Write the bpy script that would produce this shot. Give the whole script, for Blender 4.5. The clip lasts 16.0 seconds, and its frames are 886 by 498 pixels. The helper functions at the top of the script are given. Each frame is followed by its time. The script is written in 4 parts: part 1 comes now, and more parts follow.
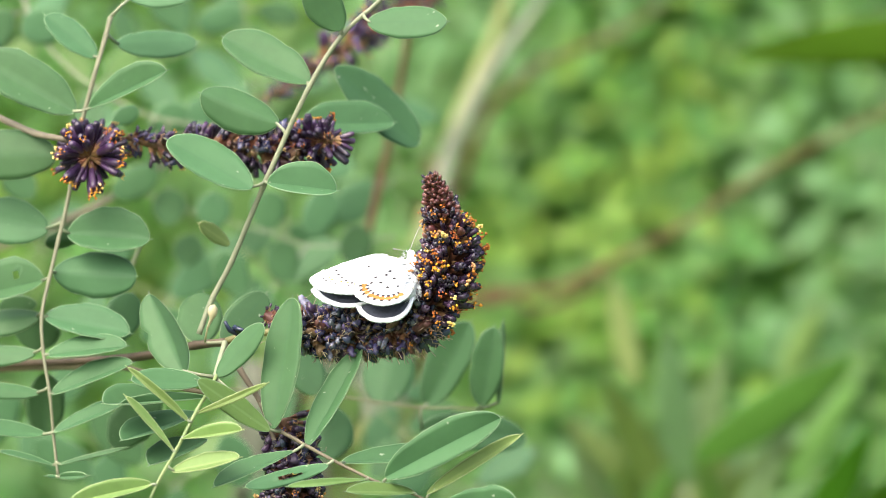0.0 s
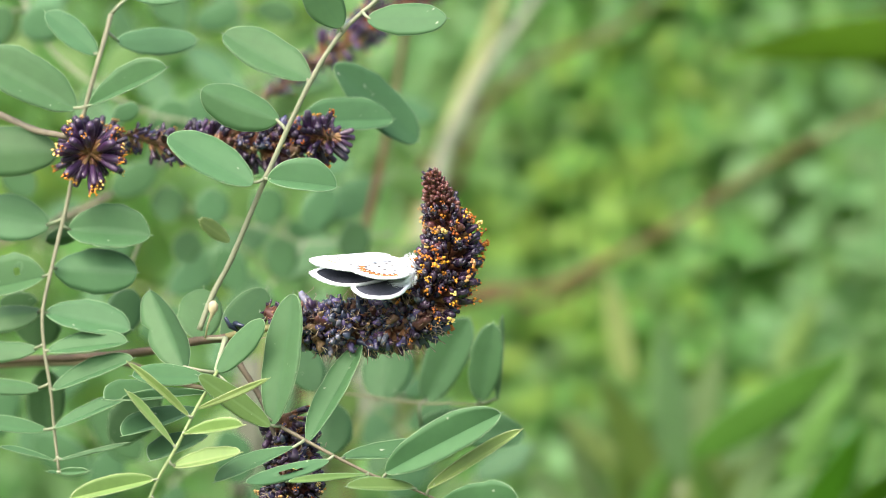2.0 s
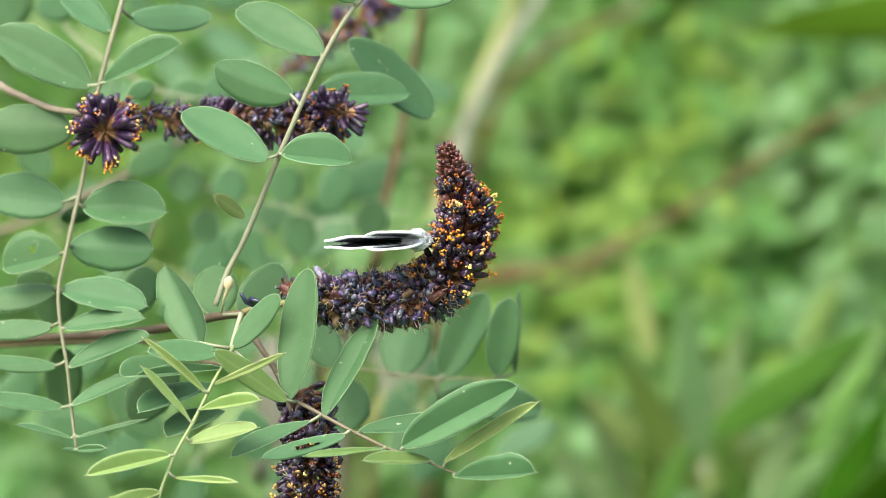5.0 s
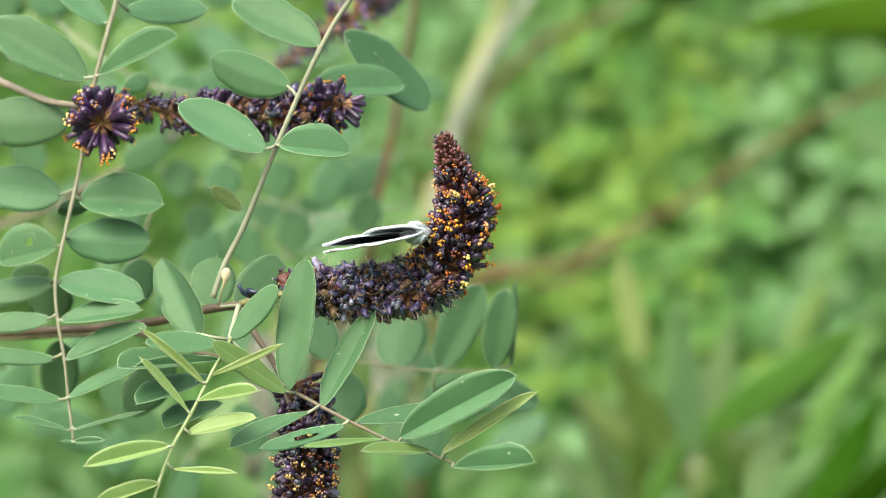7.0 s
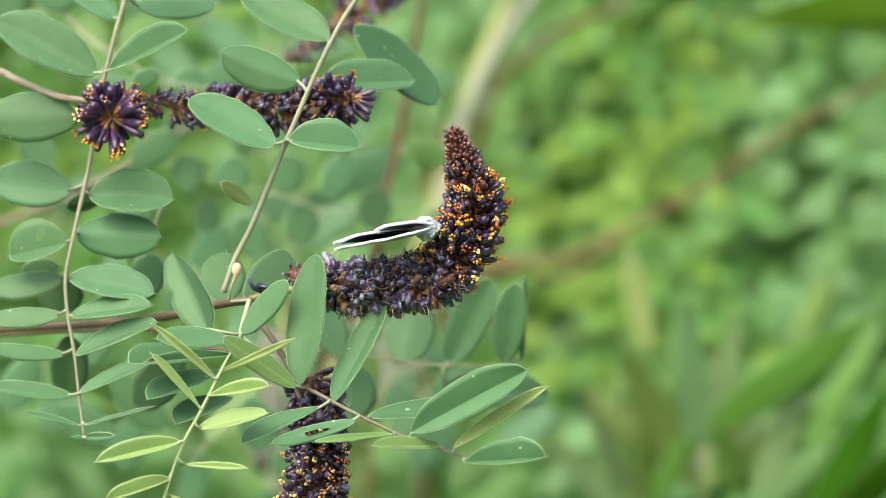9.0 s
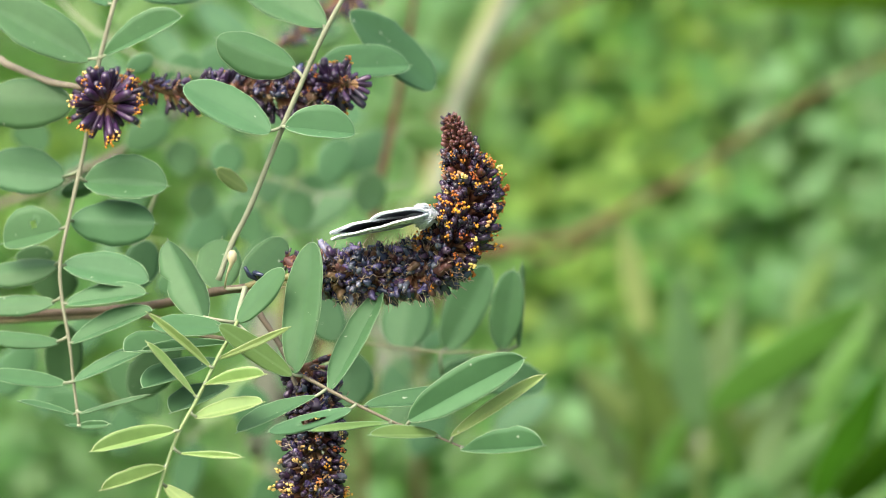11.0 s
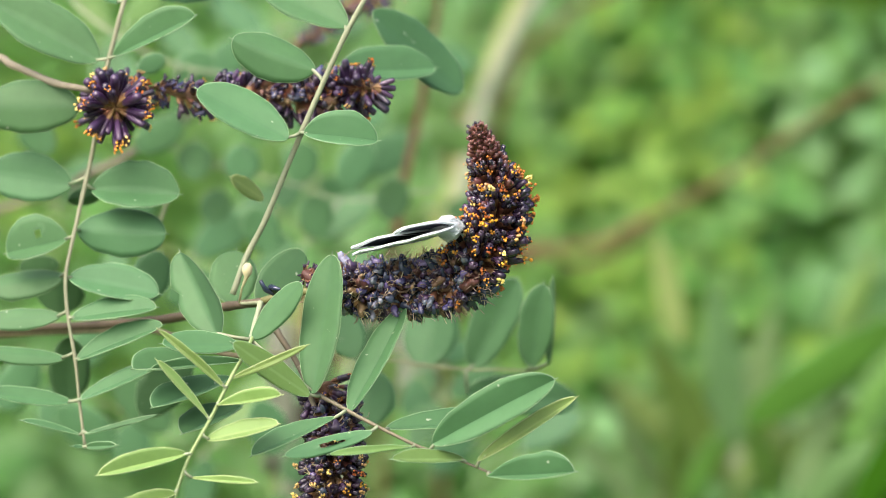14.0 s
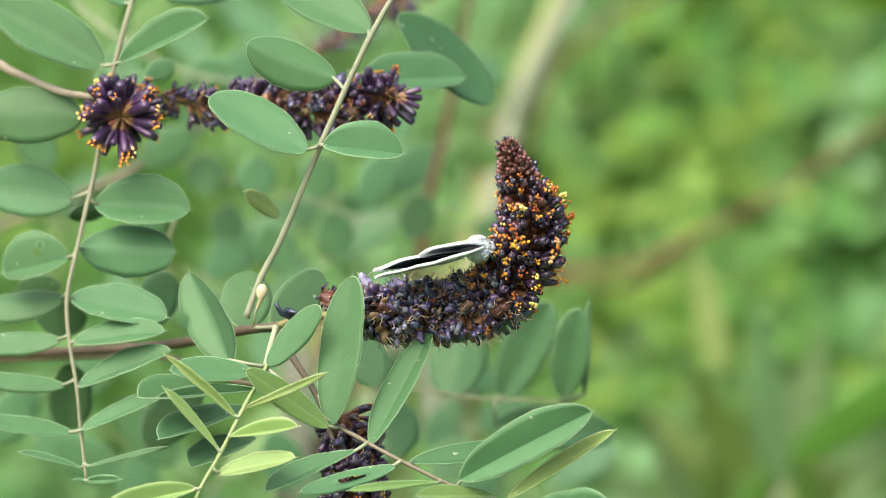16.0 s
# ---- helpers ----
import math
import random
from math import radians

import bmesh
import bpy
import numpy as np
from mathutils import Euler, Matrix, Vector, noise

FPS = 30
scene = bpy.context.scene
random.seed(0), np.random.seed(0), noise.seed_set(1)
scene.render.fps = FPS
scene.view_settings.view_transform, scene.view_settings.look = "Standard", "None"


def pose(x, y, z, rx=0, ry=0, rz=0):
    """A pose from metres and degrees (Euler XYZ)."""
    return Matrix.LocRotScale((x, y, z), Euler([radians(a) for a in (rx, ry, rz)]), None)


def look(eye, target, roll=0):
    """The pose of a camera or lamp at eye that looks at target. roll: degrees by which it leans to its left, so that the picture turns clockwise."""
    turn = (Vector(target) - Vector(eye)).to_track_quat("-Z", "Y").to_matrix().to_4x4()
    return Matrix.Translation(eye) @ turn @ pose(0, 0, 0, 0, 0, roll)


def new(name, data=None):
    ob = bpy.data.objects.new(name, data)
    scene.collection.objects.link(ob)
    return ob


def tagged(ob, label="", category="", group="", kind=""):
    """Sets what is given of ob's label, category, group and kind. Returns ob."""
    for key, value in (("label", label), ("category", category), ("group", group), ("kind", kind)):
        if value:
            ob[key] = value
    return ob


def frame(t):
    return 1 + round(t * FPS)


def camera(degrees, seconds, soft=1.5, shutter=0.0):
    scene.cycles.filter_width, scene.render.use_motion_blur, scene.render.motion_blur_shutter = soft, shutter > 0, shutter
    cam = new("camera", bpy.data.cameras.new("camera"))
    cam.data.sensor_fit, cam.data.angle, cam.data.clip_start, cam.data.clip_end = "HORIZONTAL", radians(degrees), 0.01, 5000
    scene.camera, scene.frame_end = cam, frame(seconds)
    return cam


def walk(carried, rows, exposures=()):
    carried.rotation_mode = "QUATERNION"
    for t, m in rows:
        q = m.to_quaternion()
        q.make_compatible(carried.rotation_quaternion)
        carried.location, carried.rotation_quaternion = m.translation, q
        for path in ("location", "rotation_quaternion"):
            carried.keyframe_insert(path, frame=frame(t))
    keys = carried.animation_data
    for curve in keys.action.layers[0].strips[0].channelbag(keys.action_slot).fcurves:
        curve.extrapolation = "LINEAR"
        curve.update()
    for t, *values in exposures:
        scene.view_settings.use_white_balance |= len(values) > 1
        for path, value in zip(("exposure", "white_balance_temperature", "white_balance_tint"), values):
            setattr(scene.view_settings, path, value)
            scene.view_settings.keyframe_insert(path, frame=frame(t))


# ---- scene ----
# Places below are in millimetres from the point 1.2 m over the ground where the camera first looks:
# x to the right, y away from the camera, z up.
MM = 0.001
EYE_HEIGHT = 1.2


def shot(t, x, y, z, pitch, yaw, roll):
    """A row of the path: the eye in metres and the turn in degrees, nought being level and along +y."""
    return t, pose(x, y, z, 90 + pitch, 0, yaw) @ pose(0, 0, 0, 0, 0, roll)


# ---- camera ----
cam = camera(3.4, 16.0, soft=0.8)
PATH = [
    shot(0, 0.0000, -2.1133, 1.2000, 0.000, 0.000, 0.000),
    shot(0.5, -0.0033, -2.1167, 1.1998, 0.006, -0.090, 0.012),
    shot(1, -0.0037, -2.1187, 1.1962, 0.103, -0.100, 0.012),
    shot(1.5, -0.0081, -2.1180, 1.1993, 0.016, -0.218, 0.065),
    shot(2, -0.0061, -2.1210, 1.1980, 0.039, -0.166, -0.027),
    shot(2.5, -0.0044, -2.1207, 1.1956, 0.088, -0.120, -0.106),
    shot(3, -0.0026, -2.1211, 1.1909, 0.189, -0.073, -0.259),
    shot(3.5, -0.0012, -2.1191, 1.1877, 0.250, -0.033, -0.345),
    shot(4, 0.0035, -2.1185, 1.1889, 0.195, 0.094, -0.431),
    shot(6.5, -0.0013, -2.1238, 1.1793, 0.411, -0.002, -0.729),
    shot(7, -0.0089, -2.1190, 1.1756, 0.508, -0.192, -0.698),
    shot(7.5, -0.0115, -2.1187, 1.1760, 0.496, -0.250, -0.751),
    shot(8, -0.0150, -2.1201, 1.1776, 0.449, -0.334, -0.763),
    shot(8.5, -0.0148, -2.1202, 1.1805, 0.363, -0.317, -0.755),
    shot(9, -0.0139, -2.1181, 1.1774, 0.439, -0.287, -0.833),
    shot(11.5, -0.0187, -2.0937, 1.1871, 0.123, -0.385, -0.893),
    shot(12, -0.0219, -2.0724, 1.1866, 0.151, -0.467, -0.824),
    shot(12.5, -0.0214, -2.0561, 1.1935, -0.027, -0.449, -0.667),
    shot(13, -0.0233, -2.0373, 1.1979, -0.136, -0.496, -0.598),
    shot(13.5, -0.0214, -2.0159, 1.1995, -0.171, -0.435, -0.583),
    shot(14, -0.0178, -1.9957, 1.1983, -0.132, -0.326, -0.592),
    shot(14.5, -0.0163, -1.9727, 1.1974, -0.096, -0.271, -0.646),
    shot(15, -0.0143, -1.9427, 1.1997, -0.148, -0.196, -0.675),
    shot(15.5, -0.0140, -1.9044, 1.1994, -0.123, -0.160, -0.597),
    shot(16, -0.0202, -1.8594, 1.1976, -0.037, -0.313, -0.281),
]
walk(cam, PATH)
focus = new("focus_point")
focus.location = (0, -0.003, EYE_HEIGHT)
cam.data.dof.use_dof = True
cam.data.dof.focus_object = focus
cam.data.dof.aperture_fstop = 18

# ---- light: bright overcast sky, soft sun high behind the camera ----
SUN_UP, SUN_TURN = 52, 215
world = bpy.data.worlds.new("sky")
scene.world = world
world.use_nodes = True
sky = world.node_tree.nodes.new("ShaderNodeTexSky")
sky.sky_type, sky.sun_disc = "NISHITA", False
sky.sun_elevation, sky.sun_rotation = radians(SUN_UP), radians(SUN_TURN)
sky.dust_density, sky.ozone_density, sky.air_density = 7.0, 0.6, 0.8
world.node_tree.nodes["Background"].inputs[1].default_value = 0.155
world.node_tree.links.new(sky.outputs[0], world.node_tree.nodes["Background"].inputs[0])
sun = new("sun", bpy.data.lights.new("sun", "SUN"))
sun.data.energy, sun.data.angle, sun.data.color = 1.25, radians(100), (1.0, 0.96, 0.84)
a, e = radians(SUN_TURN), radians(SUN_UP)
sun.matrix_world = look((math.sin(a) * math.cos(e) * 9, math.cos(a) * math.cos(e) * 9, math.sin(e) * 9), (0, 0, 0))
scene.view_settings.exposure = 1.43


# ---- materials ----
def material(name, color, rough=0.5, dark=0.6, grain=900.0, bump=0.2, spec=0.5, vary=0.25, hue=0.03, through_light=0.0, glow=None, island=False, coat=0.0, sheen=0.0):
    """A surface with variation at two scales, a fine bump, and a colour that differs from piece to piece."""
    m = bpy.data.materials.new(name)
    m.use_nodes = True
    n, l = m.node_tree.nodes, m.node_tree.links
    b = n["Principled BSDF"]
    b.inputs["Roughness"].default_value = rough
    b.inputs["Specular IOR Level"].default_value = spec
    b.inputs["Coat Weight"].default_value = coat
    b.inputs["Sheen Weight"].default_value = sheen
    co = n.new("ShaderNodeTexCoord")
    big, fine = n.new("ShaderNodeTexNoise"), n.new("ShaderNodeTexNoise")
    big.inputs["Scale"].default_value, fine.inputs["Scale"].default_value = grain * 0.15, grain
    big.inputs["Detail"].default_value, fine.inputs["Detail"].default_value = 3, 4
    info = n.new("ShaderNodeNewGeometry" if island else "ShaderNodeObjectInfo")
    rnd = info.outputs["Random Per Island" if island else "Random"]
    shift = n.new("ShaderNodeVectorMath")
    shift.operation = "ADD"
    l.new(co.outputs["Object"], shift.inputs[0])
    l.new(rnd, shift.inputs[1])
    mix = n.new("ShaderNodeMix")
    mix.data_type = "RGBA"
    mix.inputs[6].default_value = (*color, 1)
    mix.inputs[7].default_value = (*(c * dark for c in color), 1)
    add = n.new("ShaderNodeMath")
    add.operation = "MULTIPLY_ADD"
    for k in (big, fine):
        l.new(shift.outputs[0], k.inputs["Vector"])
    l.new(big.outputs["Fac"], add.inputs[0])
    add.inputs[1].default_value = 0.6
    half = n.new("ShaderNodeMath")
    half.operation = "MULTIPLY"
    half.inputs[1].default_value = 0.4
    l.new(fine.outputs["Fac"], half.inputs[0])
    l.new(half.outputs[0], add.inputs[2])
    ramp = n.new("ShaderNodeMapRange")
    ramp.inputs[1].default_value, ramp.inputs[2].default_value = 0.36, 0.64
    l.new(add.outputs[0], ramp.inputs[0])
    l.new(ramp.outputs[0], mix.inputs[0])
    hsv = n.new("ShaderNodeHueSaturation")
    hr, vr = n.new("ShaderNodeMapRange"), n.new("ShaderNodeMapRange")
    for k, lo, hi in ((hr, 0.5 - hue, 0.5 + hue), (vr, 1 - vary, 1 + vary)):
        k.inputs[3].default_value, k.inputs[4].default_value = lo, hi
        l.new(rnd, k.inputs[0])
    l.new(hr.outputs[0], hsv.inputs["Hue"])
    l.new(vr.outputs[0], hsv.inputs["Value"])
    l.new(mix.outputs[2], hsv.inputs["Color"])
    l.new(hsv.outputs[0], b.inputs["Base Color"])
    bp = n.new("ShaderNodeBump")
    bp.inputs["Strength"].default_value, bp.inputs["Distance"].default_value = bump, 0.0002
    l.new(fine.outputs["Fac"], bp.inputs["Height"])
    l.new(bp.outputs[0], b.inputs["Normal"])
    if through_light:
        tr, sh = n.new("ShaderNodeBsdfTranslucent"), n.new("ShaderNodeMixShader")
        warm = n.new("ShaderNodeMix")
        warm.data_type, warm.blend_type = "RGBA", "MULTIPLY"
        warm.inputs[0].default_value = 1.0
        warm.inputs[7].default_value = (1.3, 1.25, 0.55, 1)
        l.new(hsv.outputs[0], warm.inputs[6])
        l.new(warm.outputs[2], tr.inputs["Color"])
        sh.inputs[0].default_value = through_light
        l.new(b.outputs[0], sh.inputs[1])
        l.new(tr.outputs[0], sh.inputs[2])
        l.new(sh.outputs[0], n["Material Output"].inputs["Surface"])
    return m


def veined(m, color, half_width=0.00016):
    """Adds a midrib and faint side veins along the leaflet's length, which is its x axis."""
    n, l = m.node_tree.nodes, m.node_tree.links
    hsv = [k for k in n if k.bl_idname == "ShaderNodeHueSaturation"][0]
    co = [k for k in n if k.bl_idname == "ShaderNodeTexCoord"][0]
    sep = n.new("ShaderNodeSeparateXYZ")
    l.new(co.outputs["Object"], sep.inputs[0])
    absy = n.new("ShaderNodeMath")
    absy.operation = "ABSOLUTE"
    l.new(sep.outputs[1], absy.inputs[0])
    rib = n.new("ShaderNodeMapRange")
    rib.inputs[1].default_value, rib.inputs[2].default_value = half_width * 0.5, half_width * 1.5
    rib.inputs[3].default_value, rib.inputs[4].default_value = 0.22, 0.0
    l.new(absy.outputs[0], rib.inputs[0])
    # side veins leave the midrib at a slant
    slant = n.new("ShaderNodeMath")
    slant.operation = "MULTIPLY_ADD"
    slant.inputs[1].default_value = -0.8
    l.new(absy.outputs[0], slant.inputs[0])
    l.new(sep.outputs[0], slant.inputs[2])
    sine = n.new("ShaderNodeMath")
    sine.operation = "MULTIPLY"
    sine.inputs[1].default_value = 2 * math.pi / 0.0011
    l.new(slant.outputs[0], sine.inputs[0])
    wave = n.new("ShaderNodeMath")
    wave.operation = "SINE"
    l.new(sine.outputs[0], wave.inputs[0])
    side = n.new("ShaderNodeMapRange")
    side.inputs[1].default_value, side.inputs[2].default_value = 0.75, 1.0
    side.inputs[3].default_value, side.inputs[4].default_value = 0.0, 0.025
    l.new(wave.outputs[0], side.inputs[0])
    both = n.new("ShaderNodeMath")
    both.operation = "MAXIMUM"
    l.new(rib.outputs[0], both.inputs[0])
    l.new(side.outputs[0], both.inputs[1])
    mix = n.new("ShaderNodeMix")
    mix.data_type = "RGBA"
    mix.inputs[7].default_value = (*color, 1)
    l.new(both.outputs[0], mix.inputs[0])
    l.new(hsv.outputs[0], mix.inputs[6])
    # scattered pale dust specks
    dust, cut, last = n.new("ShaderNodeTexNoise"), n.new("ShaderNodeMapRange"), n.new("ShaderNodeMix")
    dust.inputs["Scale"].default_value, dust.inputs["Detail"].default_value = 1100, 1
    shift = [k for k in n if k.bl_idname == "ShaderNodeVectorMath"][0]
    l.new(shift.outputs[0], dust.inputs["Vector"])
    cut.inputs[1].default_value, cut.inputs[2].default_value = 0.76, 0.80
    cut.inputs[4].default_value = 0.5
    l.new(dust.outputs["Fac"], cut.inputs[0])
    last.data_type = "RGBA"
    last.inputs[7].default_value = (0.55, 0.6, 0.5, 1)
    l.new(cut.outputs[0], last.inputs[0])
    l.new(mix.outputs[2], last.inputs[6])
    for link in list(hsv.outputs[0].links):
        if link.to_node != mix:
            l.new(last.outputs[2], link.to_socket)
    return m


LEAF = veined(material("mature_leaf", (0.066, 0.163, 0.066), 0.55, 0.84, 500, 0.10, 0.24, 0.10, 0.012, 0.2), (0.05, 0.13, 0.06))
# olive tint: light coming through some leaflets' undersides, put into the base colour
OLIVE_LEAF = veined(material("olive_leaf", (0.105, 0.20, 0.05), 0.5, 0.84, 600, 0.10, 0.35, 0.08, 0.012, 0.25), (0.2, 0.32, 0.13))
YOUNG = veined(material("young_leaf", (0.21, 0.325, 0.10), 0.5, 0.86, 700, 0.10, 0.4, 0.10, 0.012, 0.3), (0.36, 0.46, 0.18))
RIM = material("leaf_margin", (0.23, 0.36, 0.20), 0.5, 0.8, 900, 0.1, 0.4, 0.1, 0.01, 0.2)
YOUNG_RIM = material("young_leaf_margin", (0.42, 0.50, 0.24), 0.5, 0.8, 900, 0.1, 0.4, 0.1, 0.01, 0.2)
YOUNG_STALK = material("young_stalk", (0.21, 0.29, 0.11), 0.55, 0.8, 1200, 0.2, vary=0.1, hue=0.01)
THIN_TWIG = material("thin_twig", (0.19, 0.175, 0.105), 0.65, 0.7, 1500, 0.4)
STALK = material("green_stalk", (0.25, 0.285, 0.18), 0.6, 0.75, 1200, 0.2, vary=0.1, hue=0.01)
RACHIS = material("grey_green_rachis", (0.19, 0.20, 0.125), 0.65, 0.75, 1200, 0.3, vary=0.06, hue=0.006)
TWIG = material("brown_twig", (0.15, 0.12, 0.07), 0.7, 0.55, 1500, 0.5)
BUD_PALE = material("pale_bud", (0.46, 0.40, 0.25), 0.6, 0.7, 1500, 0.4)
TWIG_PALE = material("pale_twig", (0.21, 0.185, 0.13), 0.7, 0.7, 900, 0.4)
# (a floret's own unit is its length, so its grain is a few to the unit)
CALYX = material("calyx", (0.27, 0.125, 0.065), 0.45, 0.4, 9, 0.3, 0.5, 0.4, 0.03)
PETAL = material("petal", (0.045, 0.028, 0.064), 0.25, 0.3, 7, 0.5, 0.6, 0.6, 0.05, coat=0.1)
BUD = material("flower_bud", (0.15, 0.05, 0.046), 0.35, 0.4, 7, 0.3, 0.6, 0.4, 0.02, coat=0.1)
WITHERED = material("withered_petal", (0.066, 0.066, 0.175), 0.2, 0.15, 10, 0.8, 0.7, 0.6, 0.05, coat=0.1)
WITHERED_BROWN = material("withered_brown_petal", (0.16, 0.08, 0.05), 0.4, 0.3, 10, 0.8, 0.5, 0.5, 0.04)
# pale blue petals: glints of sky on the withered zone, put into the colour
WITHERED_GLINT = material("withered_petal_glint", (0.24, 0.26, 0.36), 0.2, 0.08, 9, 0.8, 0.6, 0.4, 0.03)
VIOLET = material("violet_petal", (0.048, 0.024, 0.075), 0.3, 0.25, 6, 0.3, 0.6, 0.4, 0.03)
OLIVE_AXIS = material("olive_spike_axis", (0.14, 0.125, 0.045), 0.6, 0.6, 2000, 0.4)
FILAMENT = material("filament", (0.16, 0.05, 0.035), 0.5, 0.6, 20, 0.2, 0.4, 0.4)
DRY_FILAMENT = material("dry_filament", (0.5, 0.38, 0.27), 0.6, 0.5, 20, 0.2, 0.4, 0.4)
ANTHER = material("anther", (0.72, 0.27, 0.03), 0.6, 0.6, 12, 0.3, 0.4, 0.35, 0.025)
ANTHER_PALE = material("pale_anther", (0.85, 0.55, 0.20), 0.6, 0.6, 12, 0.3, 0.4, 0.35, 0.03)
SPIKE_AXIS = material("spike_axis", (0.12, 0.055, 0.03), 0.6, 0.6, 2000, 0.4)


# ---- builders ----
def at(p):
    return Vector((p[0] * MM, p[1] * MM, EYE_HEIGHT + p[2] * MM))


def part(name, bm, mats, parent=None, label=""):
    me = bpy.data.meshes.new(name)
    bm.to_mesh(me)
    bm.free()
    for m in mats if isinstance(mats, (list, tuple)) else [mats]:
        me.materials.append(m)
    for p in me.polygons:
        p.use_smooth = True
    ob = new(name, me)
    ob.parent = parent
    if label:
        tagged(ob, label)
    return ob


def thing(name, place, label, category, group=""):
    ob = new(name)
    ob.location = place
    ob.empty_display_size = 0.01
    scene.view_layers[0].update()
    return tagged(ob, label, category, group)


def under(ob, parent):
    """Parents ob, which is built in world space, to a thing that stands at a place of its own."""
    ob.parent = parent
    ob.matrix_parent_inverse = Matrix.Translation(parent.location).inverted() if parent.parent is None else Matrix()
    return ob


def curve_points(points, per=6):
    """A smooth curve through points (x, y, z, extra...)."""
    P = [np.array(p, float) for p in points]
    P = [2 * P[0] - P[1], *P, 2 * P[-1] - P[-2]]
    out = []
    for i in range(1, len(P) - 2):
        for k in range(per):
            t = k / per
            out.append(0.5 * (2 * P[i] + (P[i + 1] - P[i - 1]) * t + (2 * P[i - 1] - 5 * P[i] + 4 * P[i + 1] - P[i + 2]) * t * t + (3 * P[i] - P[i - 1] - 3 * P[i + 1] + P[i + 2]) * t ** 3))
    return out + [P[-2]]


def tube(bm, points, radii, sides=7, slot=0, cap=True, rough=0.0):
    """A tube along world points."""
    n = len(points)
    pts = [Vector(p) for p in points]
    up = Vector((0.31, 0.52, 0.8)).normalized()
    rings = []
    for i, p in enumerate(pts):
        d = (pts[min(i + 1, n - 1)] - pts[max(i - 1, 0)]).normalized()
        u = (up - d * up.dot(d)).normalized()
        up = u
        v = d.cross(u)
        r = radii[i] if hasattr(radii, "__len__") else radii
        rings.append([bm.verts.new(p + (u * math.cos(k * 2 * math.pi / sides) + v * math.sin(k * 2 * math.pi / sides)) * r * (1 + rough * random.uniform(-1, 1))) for k in range(sides)])
    for a, b in zip(rings, rings[1:]):
        for k in range(sides):
            f = bm.faces.new((a[k], a[(k + 1) % sides], b[(k + 1) % sides], b[k]))
            f.material_index = slot
    if cap:
        bm.faces.new(list(reversed(rings[0]))).material_index = slot
        bm.faces.new(rings[-1]).material_index = slot


def stem(name, points, r0, r1, mat, parent=None, nodes=0.0, label="", bend=None):
    """A tapered stem through points in millimetres, with slight swellings. bend: a point's number and the radius there."""
    c = [at(p) for p in curve_points(points)]
    n = len(c)
    stops = ([0, bend[0] * 6, n - 1], [r0, bend[1], r1]) if bend else ([0, n - 1], [r0, r1])
    radii = [np.interp(i, *stops) * MM * (1 + (nodes if i % 6 == 0 else 0)) for i in range(n)]
    bm = bmesh.new()
    tube(bm, c, radii, 9, rough=0.06)
    ob = part(name, bm, mat, None, label)
    ob["line"] = [x for p in c for x in p]
    if parent:
        under(ob, parent)
    return ob


